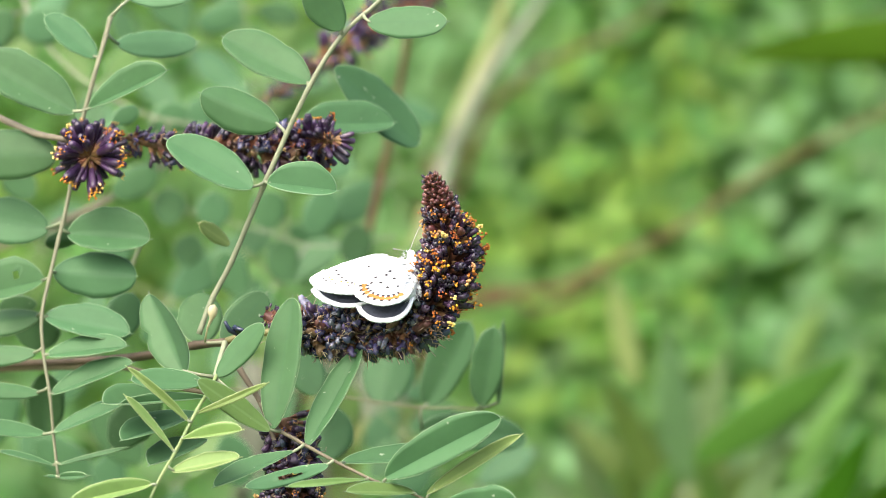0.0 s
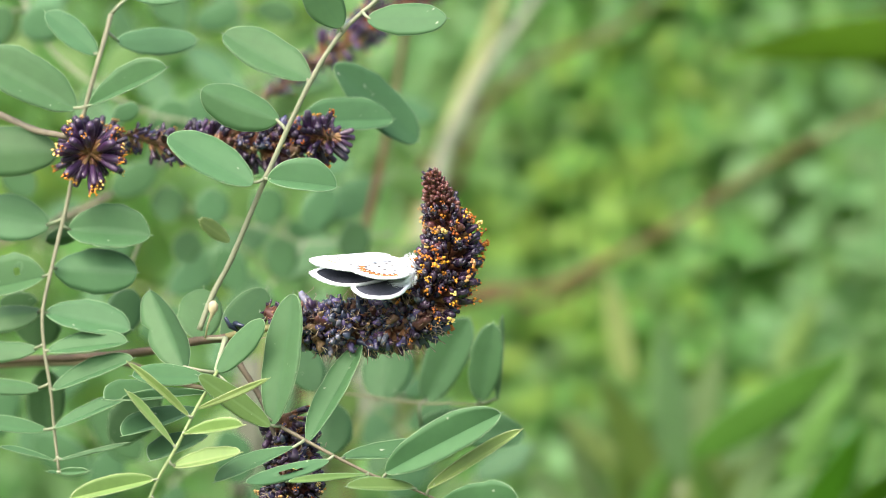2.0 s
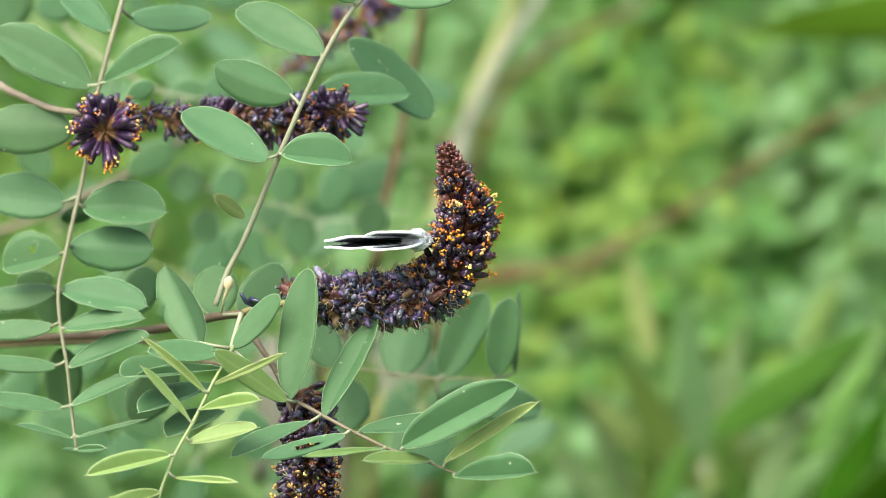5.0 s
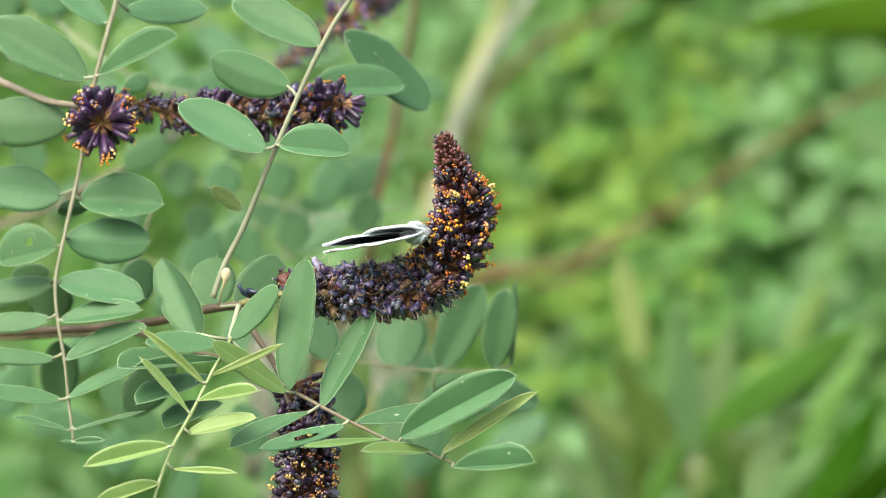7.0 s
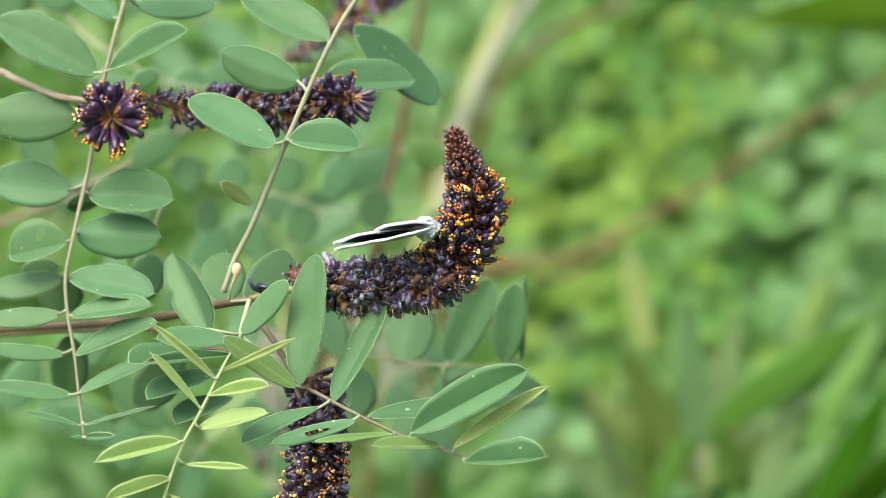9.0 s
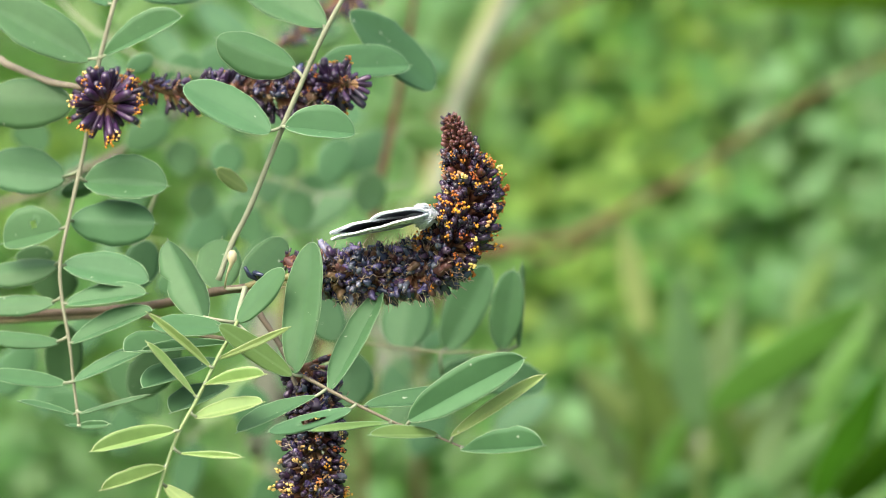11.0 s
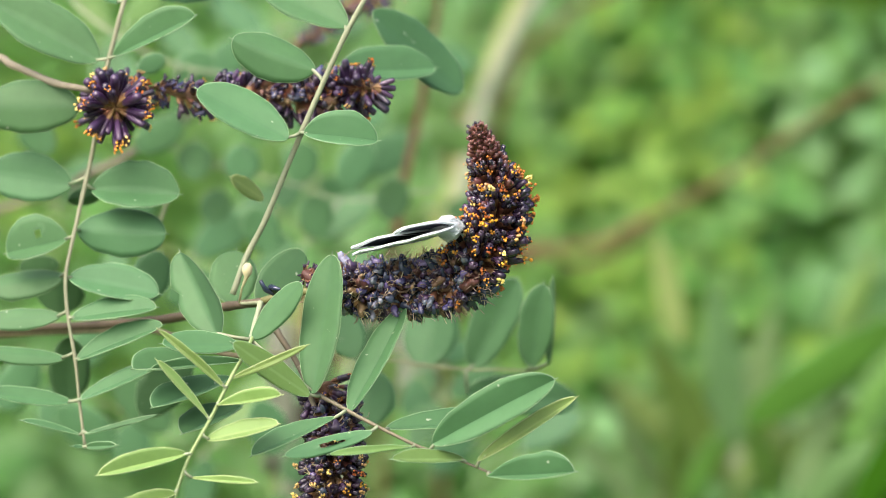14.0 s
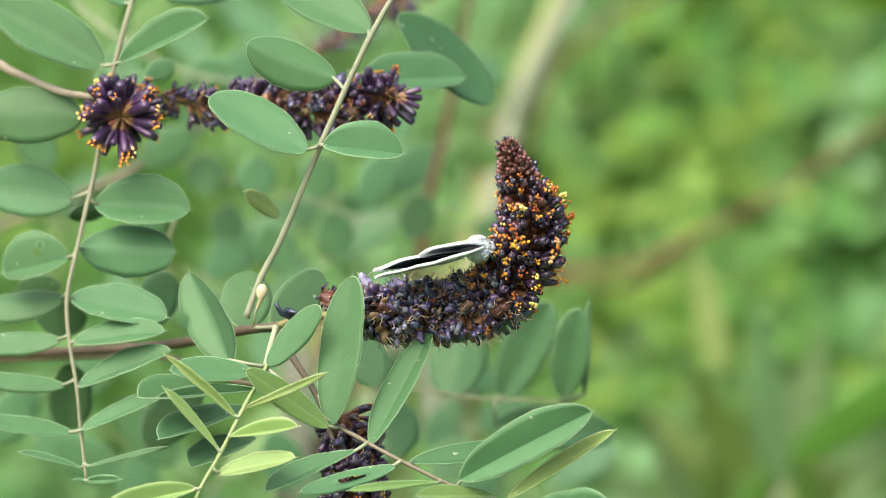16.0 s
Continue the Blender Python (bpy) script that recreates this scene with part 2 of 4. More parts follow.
def leaf_mesh(length, left, right, half, signs, early=0.1, late=0.03, thick=0.00017, seed=0, hole=None, ragged=0.0, cols=16, rows=8):
    """A leaflet along x: its two halves meet at the midrib and show the widths left (+y) and right (-y), each leaning towards +z or
    away from it by its sign; slot 1 is the pale margin."""
    rng = random.Random(seed)
    bm = bmesh.new()
    wav, ph = rng.uniform(0.004, 0.012) * length, rng.uniform(0, 6)
    curl, cup, sag = rng.uniform(-0.06, 0.10), rng.uniform(0.02, 0.09), rng.uniform(-0.012, 0.012)
    peak = (0.5 + early) / (1 + early + late)
    most = peak ** (0.5 + early) * (1 - peak) ** (0.5 + late)
    lean = [math.sqrt(max(0.0, half * half - w * w)) * k for w, k in zip((left, right), signs)]
    uneven = [(rng.uniform(0.01, 0.03), k + rng.uniform(-0.5, 0.5), rng.uniform(0, 6)) for k in (4, 7, 13)]
    bites = [(rng.uniform(0.55, 0.95), rng.uniform(0.05, 0.09)) for _ in range(3)]

    def point(s, v):
        s2 = min(max(s, 0.0), 1.0)
        prof = max(0.0, s2) ** (0.5 + early) * max(0.0, 1 - s2) ** (0.5 + late) / most
        prof *= 1 + sum(a * math.sin(f * s2 * 2 + h + v) for a, f, h in uneven)
        if ragged and v > 0:
            prof *= 1 - v * ragged * max(max(0.0, 1 - abs(s2 - c) / w) for c, w in bites)
        k = 0 if v >= 0 else 1
        u = abs(v) * prof
        y, z = ((left, -right)[k] * u, lean[k] * u)
        z += curl * length * (s2 - 0.5) ** 2 - cup * half * u * u + wav * math.sin(s2 * 9 + ph + v) * v * abs(v)
        return Vector((s2 * length, y + sag * length * 4 * s2 * (1 - s2), z))

    top, bottom = {}, {}
    for i in range(cols + 1):
        s = 0.5 - 0.5 * math.cos(math.pi * i / cols)
        for j in range(rows + 1):
            if i in (0, cols) and j:
                top[i, j], bottom[i, j] = top[i, 0], bottom[i, 0]
                continue
            p = point(s, 0 if i in (0, cols) else -1 + 2 * j / rows)
            top[i, j] = bm.verts.new(p + Vector((0, 0, thick / 2)))
            bottom[i, j] = bm.verts.new(p - Vector((0, 0, thick / 2)))
    skip = set(hole or ())

    def face(vs, slot=0):
        vs = list(dict.fromkeys(vs))
        if len(vs) > 2:
            bm.faces.new(vs).material_index = slot

    for i in range(cols):
        for j in range(rows):
            if (i, j) in skip:
                for (a, b), nb in ((((i, j), (i + 1, j)), (i, j - 1)), (((i + 1, j + 1), (i, j + 1)), (i, j + 1)), (((i, j + 1), (i, j)), (i - 1, j)), (((i + 1, j), (i + 1, j + 1)), (i + 1, j))):
                    if nb not in skip:
                        face((top[a], bottom[a], bottom[b], top[b]), 1)
                continue
            face((top[i, j], top[i + 1, j], top[i + 1, j + 1], top[i, j + 1]))
            face((bottom[i, j], bottom[i, j + 1], bottom[i + 1, j + 1], bottom[i + 1, j]))
        face((bottom[i, 0], bottom[i + 1, 0], top[i + 1, 0], top[i, 0]), 1)
        face((top[i, rows], top[i + 1, rows], bottom[i + 1, rows], bottom[i, rows]), 1)
    # a crease along the midrib of those that are folded
    for grid in (top, bottom):
        for i in range(cols if max(left, right) > 2 * min(left, right) or signs[0] == signs[1] else 0):
            e = bm.edges.get((grid[i, rows // 2], grid[i + 1, rows // 2]))
            if e:
                e.smooth = False
    # the pale, thickened margin, and the bristle at the end
    for side in (-1, 1):
        edge = [point(0.5 - 0.5 * math.cos(math.pi * i / 20), side) for i in range(1, 21)]
        tube(bm, edge, 0.000075, 4, 1, False)
    e = point(1, 0)
    tube(bm, [e, e + Vector((0.0006, 0, 0.0001))], [0.00012, 0.00005], 4, 1)
    return bm


LEAF_SEED = [0]


def leaflet(parent, base, tip, left, right, mat=None, ratio=0.5, vee=0, up=1, early=0.1, late=0.03, hole=None, ragged=0.0, stalk=True):
    """A leaflet from base to tip that shows these widths on the two sides of its midrib, as one goes from base to tip, on a short stalk
    from the leaf's axis. ratio: its true width to its length; vee: folded like a V; up: 1 faces the sky, -1 the ground."""
    LEAF_SEED[0] += 1
    mat = mat or LEAF
    b, t = at(base), at(tip)
    x = (t - b).normalized()
    length = (t - b).length
    n = Vector((0, -1, 0))
    n = (n - x * n.dot(x)).normalized()
    y = n.cross(x)
    wide = max(left, right) * MM
    half = max(wide, min(ratio * length / 2, wide * (1.04 if vee else 1.14)))
    side = up if y.z > 0 else -up
    bm = leaf_mesh(length, left * MM, right * MM, half, (1, 1) if vee else (-side, side), early, late, seed=LEAF_SEED[0], hole=hole, ragged=ragged)
    m = Matrix((x, y, n)).transposed().to_4x4()
    m.translation = b
    if stalk and "line" in parent:
        line = np.array(parent["line"]).reshape(-1, 3)
        k = line[np.argmin(((line - np.array(b)) ** 2).sum(1))]
        q = m.inverted() @ Vector(k)
        if q.length < 0.012:
            tube(bm, [q, q * 0.5 + Vector((0, 0, 0.0001)), Vector((0.0004, 0, 0))], [0.00028, 0.00024, 0.0002], 6, 2)
    ob = part("leaflet", bm, [mat, YOUNG_RIM if mat is YOUNG else RIM, STALK], parent)
    ob.matrix_parent_inverse = Matrix()
    ob.matrix_basis = m
    return ob


def oval(parent, base, tip, width, mat=None, **more):
    """A leaflet with two like halves."""
    return leaflet(parent, base, tip, width / 2, width / 2, mat, **more)


def ball(bm, c, r, slot, squash=(1, 1, 1)):
    """A small eight-faced grain."""
    c = Vector(c)
    v = [bm.verts.new(c + Vector(d) * r) for d in ((squash[0], 0, 0), (0, squash[1], 0), (-squash[0], 0, 0), (0, -squash[1], 0), (0, 0, squash[2]), (0, 0, -squash[2]))]
    for k in range(4):
        for f in ((v[k], v[(k + 1) % 4], v[4]), (v[(k + 1) % 4], v[k], v[5])):
            bm.faces.new(f).material_index = slot


def floret_mesh(stage, seed):
    """A floret one unit long along +z. Slots: calyx, petal, filament, anther."""
    rng = random.Random(seed)
    bm = bmesh.new()
    bend = Vector((rng.uniform(-1, 1), rng.uniform(-1, 1), 0)) * 0.12

    def line(zs):
        return [Vector((0, 0, z)) + bend * z * z for z in zs]

    if stage == "bud":
        tube(bm, line((0, 0.2, 0.5, 0.6)), (0.03, 0.05, 0.09, 0.11), 6, 0, False)
        tube(bm, line((0.56, 0.64, 0.76, 0.88, 0.95, 0.98)), (0.08, 0.105, 0.115, 0.10, 0.06, 0.02), 7, 1, True, 0.06)
        return bm
    if stage == "tube":
        tube(bm, line((0, 0.15, 0.26, 0.34, 0.38)), (0.03, 0.05, 0.07, 0.08, 0.075), 6, 0, False, 0.08)
        tube(bm, line((0.32, 0.45, 0.62, 0.78, 0.88, 0.9)), (0.06, 0.085, 0.10, 0.10, 0.085, 0.03), 7, 1, True, 0.08)
    else:
        tube(bm, line((0, 0.2, 0.36, 0.46, 0.52)), (0.03, 0.055, 0.08, 0.095, 0.09), 6, 0, False, 0.1)
    if stage in ("open", "bare"):
        tube(bm, line((0.36, 0.48, 0.64, 0.80, 0.92, 0.86)), [r * rng.uniform(0.8, 1.15) for r in (0.06, 0.075, 0.088, 0.085, 0.06, 0.02)], 7, 1, True, 0.2)
    elif stage == "withered":
        zs = (0.40, 0.52, 0.66, 0.80, 0.94)
        tube(bm, [p + Vector((rng.uniform(-1, 1), rng.uniform(-1, 1), 0)) * 0.05 for p in line(zs)], [r * rng.uniform(0.7, 1.3) for r in (0.055, 0.08, 0.085, 0.08, 0.03)], 7, 1, True, 0.35)
    count = 0 if stage == "bare" else rng.choice((0, 0, 4, 6, 8)) if stage == "open" else rng.choice((0, 5, 7)) if stage == "tube" else rng.choice((3, 4, 5))
    turn = rng.uniform(0, 6.3)
    for k in range(count):
        # stamens stand to one side of the petal
        a = turn + (k / count - 0.5) * 3.6 + rng.uniform(-0.4, 0.4) if stage == "open" else k * 2 * math.pi / count + rng.uniform(-0.5, 0.5)
        out = Vector((math.cos(a), math.sin(a), 0))
        reach = rng.uniform(0.88, 1.12) if stage == "open" else rng.uniform(0.9, 1.02) if stage == "tube" else rng.uniform(0.8, 1.15)
        spread = rng.uniform(0.03, 0.12) if stage == "open" else rng.uniform(0.03, 0.11) if stage == "tube" else rng.uniform(0.05, 0.24)
        p0, p1 = line((0.78,))[0] + out * 0.05, line((reach,))[0] + out * spread
        mid = (p0 + p1) / 2 + Vector((rng.uniform(-1, 1), rng.uniform(-1, 1), rng.uniform(-0.5, 0.5))) * (0.03 if stage != "withered" else 0.08)
        tube(bm, [p0, mid, p1], {"tube": 0.02, "withered": 0.009}.get(stage, 0.012), 3, 2, False)
        if stage in ("open", "tube"):
            ball(bm, p1, rng.uniform(0.036, 0.062) if stage == "open" else rng.uniform(0.024, 0.04), 3, (1, rng.uniform(0.6, 1), rng.uniform(0.8, 1.5)))
    return bm


FLORETS = {}
for stage, petal, thread in (("open", PETAL, FILAMENT), ("bare", PETAL, FILAMENT), ("bud", BUD, FILAMENT), ("withered", WITHERED, DRY_FILAMENT), ("tube", VIOLET, FILAMENT), ("pollen", PETAL, FILAMENT)):
    FLORETS[stage] = []
    for k in range(8):
        bm = floret_mesh("open" if stage == "pollen" else stage, 40 + k)
        me = bpy.data.meshes.new("floret")
        bm.to_mesh(me)
        bm.free()
        # one withered floret shape in eight has the painted glint colour
        skin = (WITHERED, WITHERED_GLINT, WITHERED, WITHERED_BROWN, WITHERED, WITHERED_BROWN, VIOLET, WITHERED)[k] if stage == "withered" else petal
        for m in (CALYX, skin, thread, ANTHER_PALE if (stage == "pollen" and k % 2) or k == 2 else ANTHER):
            me.materials.append(m)
        for p in me.polygons:
            p.use_smooth = True
        FLORETS[stage].append(me)


def spike(points, parent, stages, gap=0.105, seed=1, lean=25, label="", size=1.0, axis=0.5, lean_tip=None, stout=1.0, inset=0.0):
    """A flower spike along points (x, y, z, radius) in millimetres. stages(s, rng) names a floret's state at s from base (0) to tip (1);
    gap: millimetres of axis to a floret."""
    rng = random.Random(seed)
    c = curve_points(points, 10)
    pos = [at(p) for p in c]
    rad = [p[3] * MM for p in c]
    bm = bmesh.new()
    tube(bm, pos, [min(axis * MM, r * 0.4) for r in rad], 8, rough=0.1)
    ob = part("flower_spike", bm, SPIKE_AXIS, None, label)
    under(ob, parent)
    run = np.concatenate([[0], np.cumsum([(b - a).length for a, b in zip(pos, pos[1:])])])
    total, s, k, hidden, old = run[-1], 0.0, 0, [], []
    while s < total:
        i = min(int(np.searchsorted(run, s, "right")) - 1, len(pos) - 2)
        f = (s - run[i]) / (run[i + 1] - run[i])
        p, r = pos[i].lerp(pos[i + 1], f), rad[i] * (1 - f) + rad[i + 1] * f
        d = (pos[i + 1] - pos[i]).normalized()
        u = d.orthogonal().normalized() if abs(d.x) > 0.99 else (Vector((1, 0, 0)) - d * d.x).normalized()
        ang = k * 2.39996 + rng.uniform(-0.35, 0.35)
        radial = u * math.cos(ang) + d.cross(u) * math.sin(ang)
        stage = stages(s / total, rng)
        wide = stout * {"withered": 1.5, "bud": 1.12}.get(stage, 1.0)
        if stage:
            wild = 45 if stage == "withered" else 27
            tilt = radians(min(85, (lean + ((lean if lean_tip is None else lean_tip) - lean) * s / total) * (0.35 if stage == "withered" else 1.0) + rng.uniform(-wild, wild)))
            radial = (radial + d.cross(radial) * rng.uniform(-1, 1) * (0.5 if stage == "withered" else 0.2)).normalized()
            z = (radial * math.cos(tilt) + d * math.sin(tilt)).normalized()
            long = max(r, 0.0012) / max(0.72, math.cos(tilt)) * (rng.uniform(0.62, 1.1) if stage == "withered" else rng.uniform(0.68, 1.15) if stage == "tube" else rng.uniform(0.85, 1.12)) * size * (0.9 if stage == "bud" else 1.0)
            m = Matrix.LocRotScale(p, z.to_track_quat("Z", "Y") @ Euler((0, 0, rng.uniform(0, 6))).to_quaternion(), Vector((long * wide, long * wide, long)))
            if inset:
                # short florets that start out on the axis
                p = p + z * long * inset
                long *= 1 - inset
                m = Matrix.LocRotScale(p, m.to_quaternion(), Vector((long * wide, long * wide, long)))
            me = rng.choice(FLORETS[stage])
            if stage == "withered" and rng.random() < 0.6:
                # a second, crumpled one beside it
                z2 = (z + Vector((rng.uniform(-1, 1), rng.uniform(-1, 1), rng.uniform(-1, 1))) * 0.8).normalized()
                n2 = long * rng.uniform(0.7, 1.0)
                old.append((rng.choice(FLORETS[stage]), Matrix.LocRotScale(p + d * rng.uniform(-0.0003, 0.0003), z2.to_track_quat("Z", "Y"), Vector((n2 * wide, n2 * wide, n2)))))
            if radial.y > 0.3:
                (old if stage == "withered" else hidden).append((me, m))
            else:
                fl = new("floret", me)
                fl.parent = ob
                fl.matrix_basis = m
        s += gap * MM * rng.uniform(0.7, 1.3)
        k += 1
    # those round the back and deep inside are one mesh
    for group, mats in ((hidden, [CALYX, PETAL, FILAMENT, ANTHER]), (old, [CALYX, WITHERED, DRY_FILAMENT, ANTHER])):
        bm = bmesh.new()
        for me, m in group:
            start = len(bm.verts)
            bm.from_mesh(me)
            bm.verts.ensure_lookup_table()
            bmesh.ops.transform(bm, matrix=m, verts=bm.verts[start:])
        if group:
            tagged(part("floret_mass", bm, mats, ob), kind="stuff")
        else:
            bm.free()
    return ob


# ---- ground ----
SOIL = material("grassy_ground", (0.09, 0.15, 0.045), 0.9, 0.45, 6, 0.6, 0.2, 0.0)
bm = bmesh.new()
bmesh.ops.create_grid(bm, x_segments=80, y_segments=80, size=120)
for v in bm.verts:
    v.co.z = -0.02 + 0.1 * noise.noise(v.co * 0.08) if v.co.length > 8 else -0.02
tagged(part("ground", bm, SOIL), "rough green meadow ground under the shrubs", "ground", kind="structure")

# ---- the flowering branch in front ----
branch = thing("flowering_branch", (-0.33, 0.10, 0.0), "false indigo branch with dark purple flower spikes and grey-green leaflets", "shrub")
stem("stem", [(-330, 100, -1200), (-300, 90, -500), (-190, 60, -50), (-110, 34, -19), (-68.5, 30, -16.8), (-53.8, 28, -16.2), (-43.1, 20, -15.3), (-35.3, 10, -13.7), (-30.8, 6, -13.2)], 4.5, 0.6, TWIG, branch, 0.1, "reddish-brown woody stem", bend=(4, 0.62))
stem("side_stem", [(-331, 101, -1180), (-290, 100, -480), (-190, 70, -60), (-110, 40, -20), (-68.7, 36, -17.5), (-55.6, 34, -17.0), (-45.3, 28, -17.1), (-36.5, 12, -20.0), (-29.3, 12, -20.8)], 3.0, 0.35, TWIG, branch, bend=(4, 0.5))
stem("side_stem", [(-31.0, 6, -13.1), (-28.8, 4, -17.1), (-25.8, 4, -22.0), (-23.6, 4, -28.0)], 0.5, 0.35, TWIG_PALE, branch, 0.1)
stem("spike_stem", [(-30.8, 4, -13.1), (-27.6, 4, -12.1), (-24.4, 3, -11.8), (-20.8, 2, -11.8), (-18.4, 2, -11.8)], 0.5, 0.6, OLIVE_AXIS, branch)

# leaf with a pale rachis that rises past the flowers
leaf = stem("compound_leaf", [(-34.7, 8, -12.1), (-32.8, 8, -7.1), (-30.0, 7, -1.7), (-25.2, 4, 9.5), (-19.2, 2, 22.5), (-14.3, 1, 30.3), (-8.3, 1, 35.9), (-3.5, 2, 42.5)], 0.42, 0.30, STALK, branch, 0.1, "compound leaf with pale rachis and oval leaflets")
leaflet(leaf, (-27.0, 2, 8.6), (-39.0, 4, 15.4), 2.2, 3.2)
leaflet(leaf, (-24.9, 1, 9.4), (-15.1, 1, 8.3), 3.5, 1.1)
leaflet(leaf, (-23.3, 4, 17.8), (-34.3, 4, 22.1), 3.5, 2.4)
leaflet(leaf, (-20.2, 21, 18.0), (-7.2, 27, 18.2), 3.4, 1.4)
leaflet(leaf, (-18.9, 6, 23.6), (-31.1, 10, 30.1), 2.2, 3.5)
leaflet(leaf, (-15.6, 27, 25.9), (-3.5, 33, 15.2), 3.5, 2.6)
oval(leaf, (-14.4, 0, 31.1), (-19.1, -2, 37.5), 5.3)
oval(leaf, (-10.7, -1, 32.1), (0.5, -2, 32.2), 4.6)
oval(leaf, (-7.5, 0, 37.7), (-15.5, -2, 44.0), 5.3)
oval(leaf, (-3.9, 0, 41.7), (6.1, -2, 44.0), 4.8)

# single leaves round the node
leaf = stem("leaf_cluster", [(-30.9, 3, -13.2), (-31.7, 0, -15.9), (-32.3, -3, -18.1)], 0.4, 0.3, STALK, branch)
leaflet(leaf, (-32.0, -3, -18.0), (-25.4, -5, -10.6), 1.6, 1.8)
leaflet(leaf, (-36.7, -3, -17.5), (-41.6, 5, -6.5), 3.4, 1.9, ratio=0.1, ragged=0.3)
leaflet(leaf, (-24.0, -6, -25.5), (-21.3, -2, -7.0), 3.0, 2.2)
leaflet(leaf, (-19.1, -6, -27.9), (-11.7, 0, -14.2), 2.4, 1.1)
oval(leaf, (-34.9, 10, -13.6), (-34.2, 16, -6.4), 6.4)
oval(leaf, (-31.3, 10, -13.7), (-25.3, 14, -6.4), 5.3)

# leaf that hangs across the lower flower spike
leaf = stem("compound_leaf", [(-25.8, 3, -21.9), (-23.8, -4, -25.1), (-21.0, -6, -26.8), (-16.3, -8, -29.4), (-11.6, -9, -31.8), (-9.1, -9, -32.9), (-4.6, -10, -34.4), (0.1, -11, -36.4)], 0.32, 0.16, THIN_TWIG, branch, 0.1, "compound leaf with a thin brown rachis")
leaflet(leaf, (-8.0, -10, -32.1), (8.2, -14, -23.7), 3.3, 2.2, vee=1, ratio=0.42)
leaflet(leaf, (-14.3, -5, -30.2), (2.3, 0, -29.0), 2.0, 0.5, ratio=0.3)
leaflet(leaf, (-2.2, -11, -34.5), (10.9, -13, -26.2), 1.3, 0.5, mat=YOUNG, ratio=0.1)
leaflet(leaf, (-0.9, -12, -36.5), (10.8, -20, -35.9), 3.0, 0.6, vee=1, ratio=0.5, early=0.5)
leaflet(leaf, (-4.0, -10, -34.3), (-13.6, -14, -34.1), 0.5, 1.3, mat=OLIVE_LEAF, ratio=0.3)
leaflet(leaf, (-10.6, -9, -32.5), (-21.7, -14, -33.4), 0.4, 0.6, mat=OLIVE_LEAF, ratio=0.26, early=0.4)
leaflet(leaf, (-16.3, -9, -30.5), (-27.8, -14, -33.5), 1.2, 1.0, ratio=0.3, hole=[(7, 3), (8, 3), (8, 4), (7, 4), (6, 4)])
leaflet(leaf, (-20.9, -8, -28.5), (-32.1, -13, -33.4), 0.5, 1.8, ratio=0.4, early=0.4)
leaflet(leaf, (-24.5, -7, -25.6), (-34.6, -10, -18.5), 1.4, 1.8, mat=OLIVE_LEAF)

# pale young leaf at the front
leaf = stem("compound_leaf", [(-32.0, -3, -17.9), (-33.4, -8, -20.6), (-34.6, -10, -22.6), (-37.7, -12, -28.6), (-40.8, -13, -34.2), (-43.3, -15, -41.6), (-44.9, -17, -48.7)], 0.26, 0.24, YOUNG_STALK, branch, 0.1, "young pale green compound leaf")
leaflet(leaf, (-35.8, -11, -24.3), (-44.3, -14, -16.7), 0.4, 0.7, mat=YOUNG, vee=1, ratio=0.3)
leaflet(leaf, (-38.0, -12, -28.3), (-44.6, -15, -20.7), 0.4, 0.7, mat=YOUNG, ratio=0.3, early=0.4)
leaflet(leaf, (-34.6, -10, -23.1), (-24.8, -14, -18.9), 0.5, 0.5, mat=YOUNG, vee=1, ratio=0.3)
leaflet(leaf, (-36.7, -12, -26.7), (-28.2, -16, -25.4), 1.5, 0.3, mat=YOUNG, vee=1, ratio=0.4, early=0.45)
leaflet(leaf, (-38.2, -12, -31.3), (-28.7, -16, -29.3), 1.6, 0.5, mat=YOUNG, ratio=0.38)
leaflet(leaf, (-41.0, -13, -33.1), (-52.5, -18, -35.7), 0.7, 1.8, mat=YOUNG, vee=1, ratio=0.42)
leaflet(leaf, (-40.5, -13, -36.3), (-31.7, -18, -36.9), 0.6, 0.3, mat=YOUNG, vee=1, ratio=0.34, early=0.45)
leaflet(leaf, (-42.5, -14, -38.4), (-51.3, -18, -41.2), 0.3, 1.7, mat=YOUNG, vee=1, ratio=0.4)
leaflet(leaf, (-33.9, -5, -18.8), (-44.0, -8, -18.5), 1.1, 1.9)
leaflet(leaf, (-33.5, -6, -21.0), (-45.5, -10, -21.8), 0.2, 1.1, vee=1, ratio=0.3)
leaflet(leaf, (-38.1, 7, -21.3), (-48.2, 0, -21.9), 0.4, 2.7, ratio=0.5, early=0.3)
leaflet(leaf, (-35.0, 9, -23.3), (-45.5, 1, -27.1), 0.5, 2.6, ratio=0.5, early=0.3)
leaflet(leaf, (-33.6, 9, -27.1), (-41.7, 2, -30.7), 0.5, 2.6, ratio=0.55, early=0.3)
oval(leaf, (-42.5, -14, -40.7), (-35.5, -18, -46.4), 2.4, YOUNG)
oval(leaf, (-44.1, -14, -43.2), (-54.3, -18, -46.1), 2.7, YOUNG)

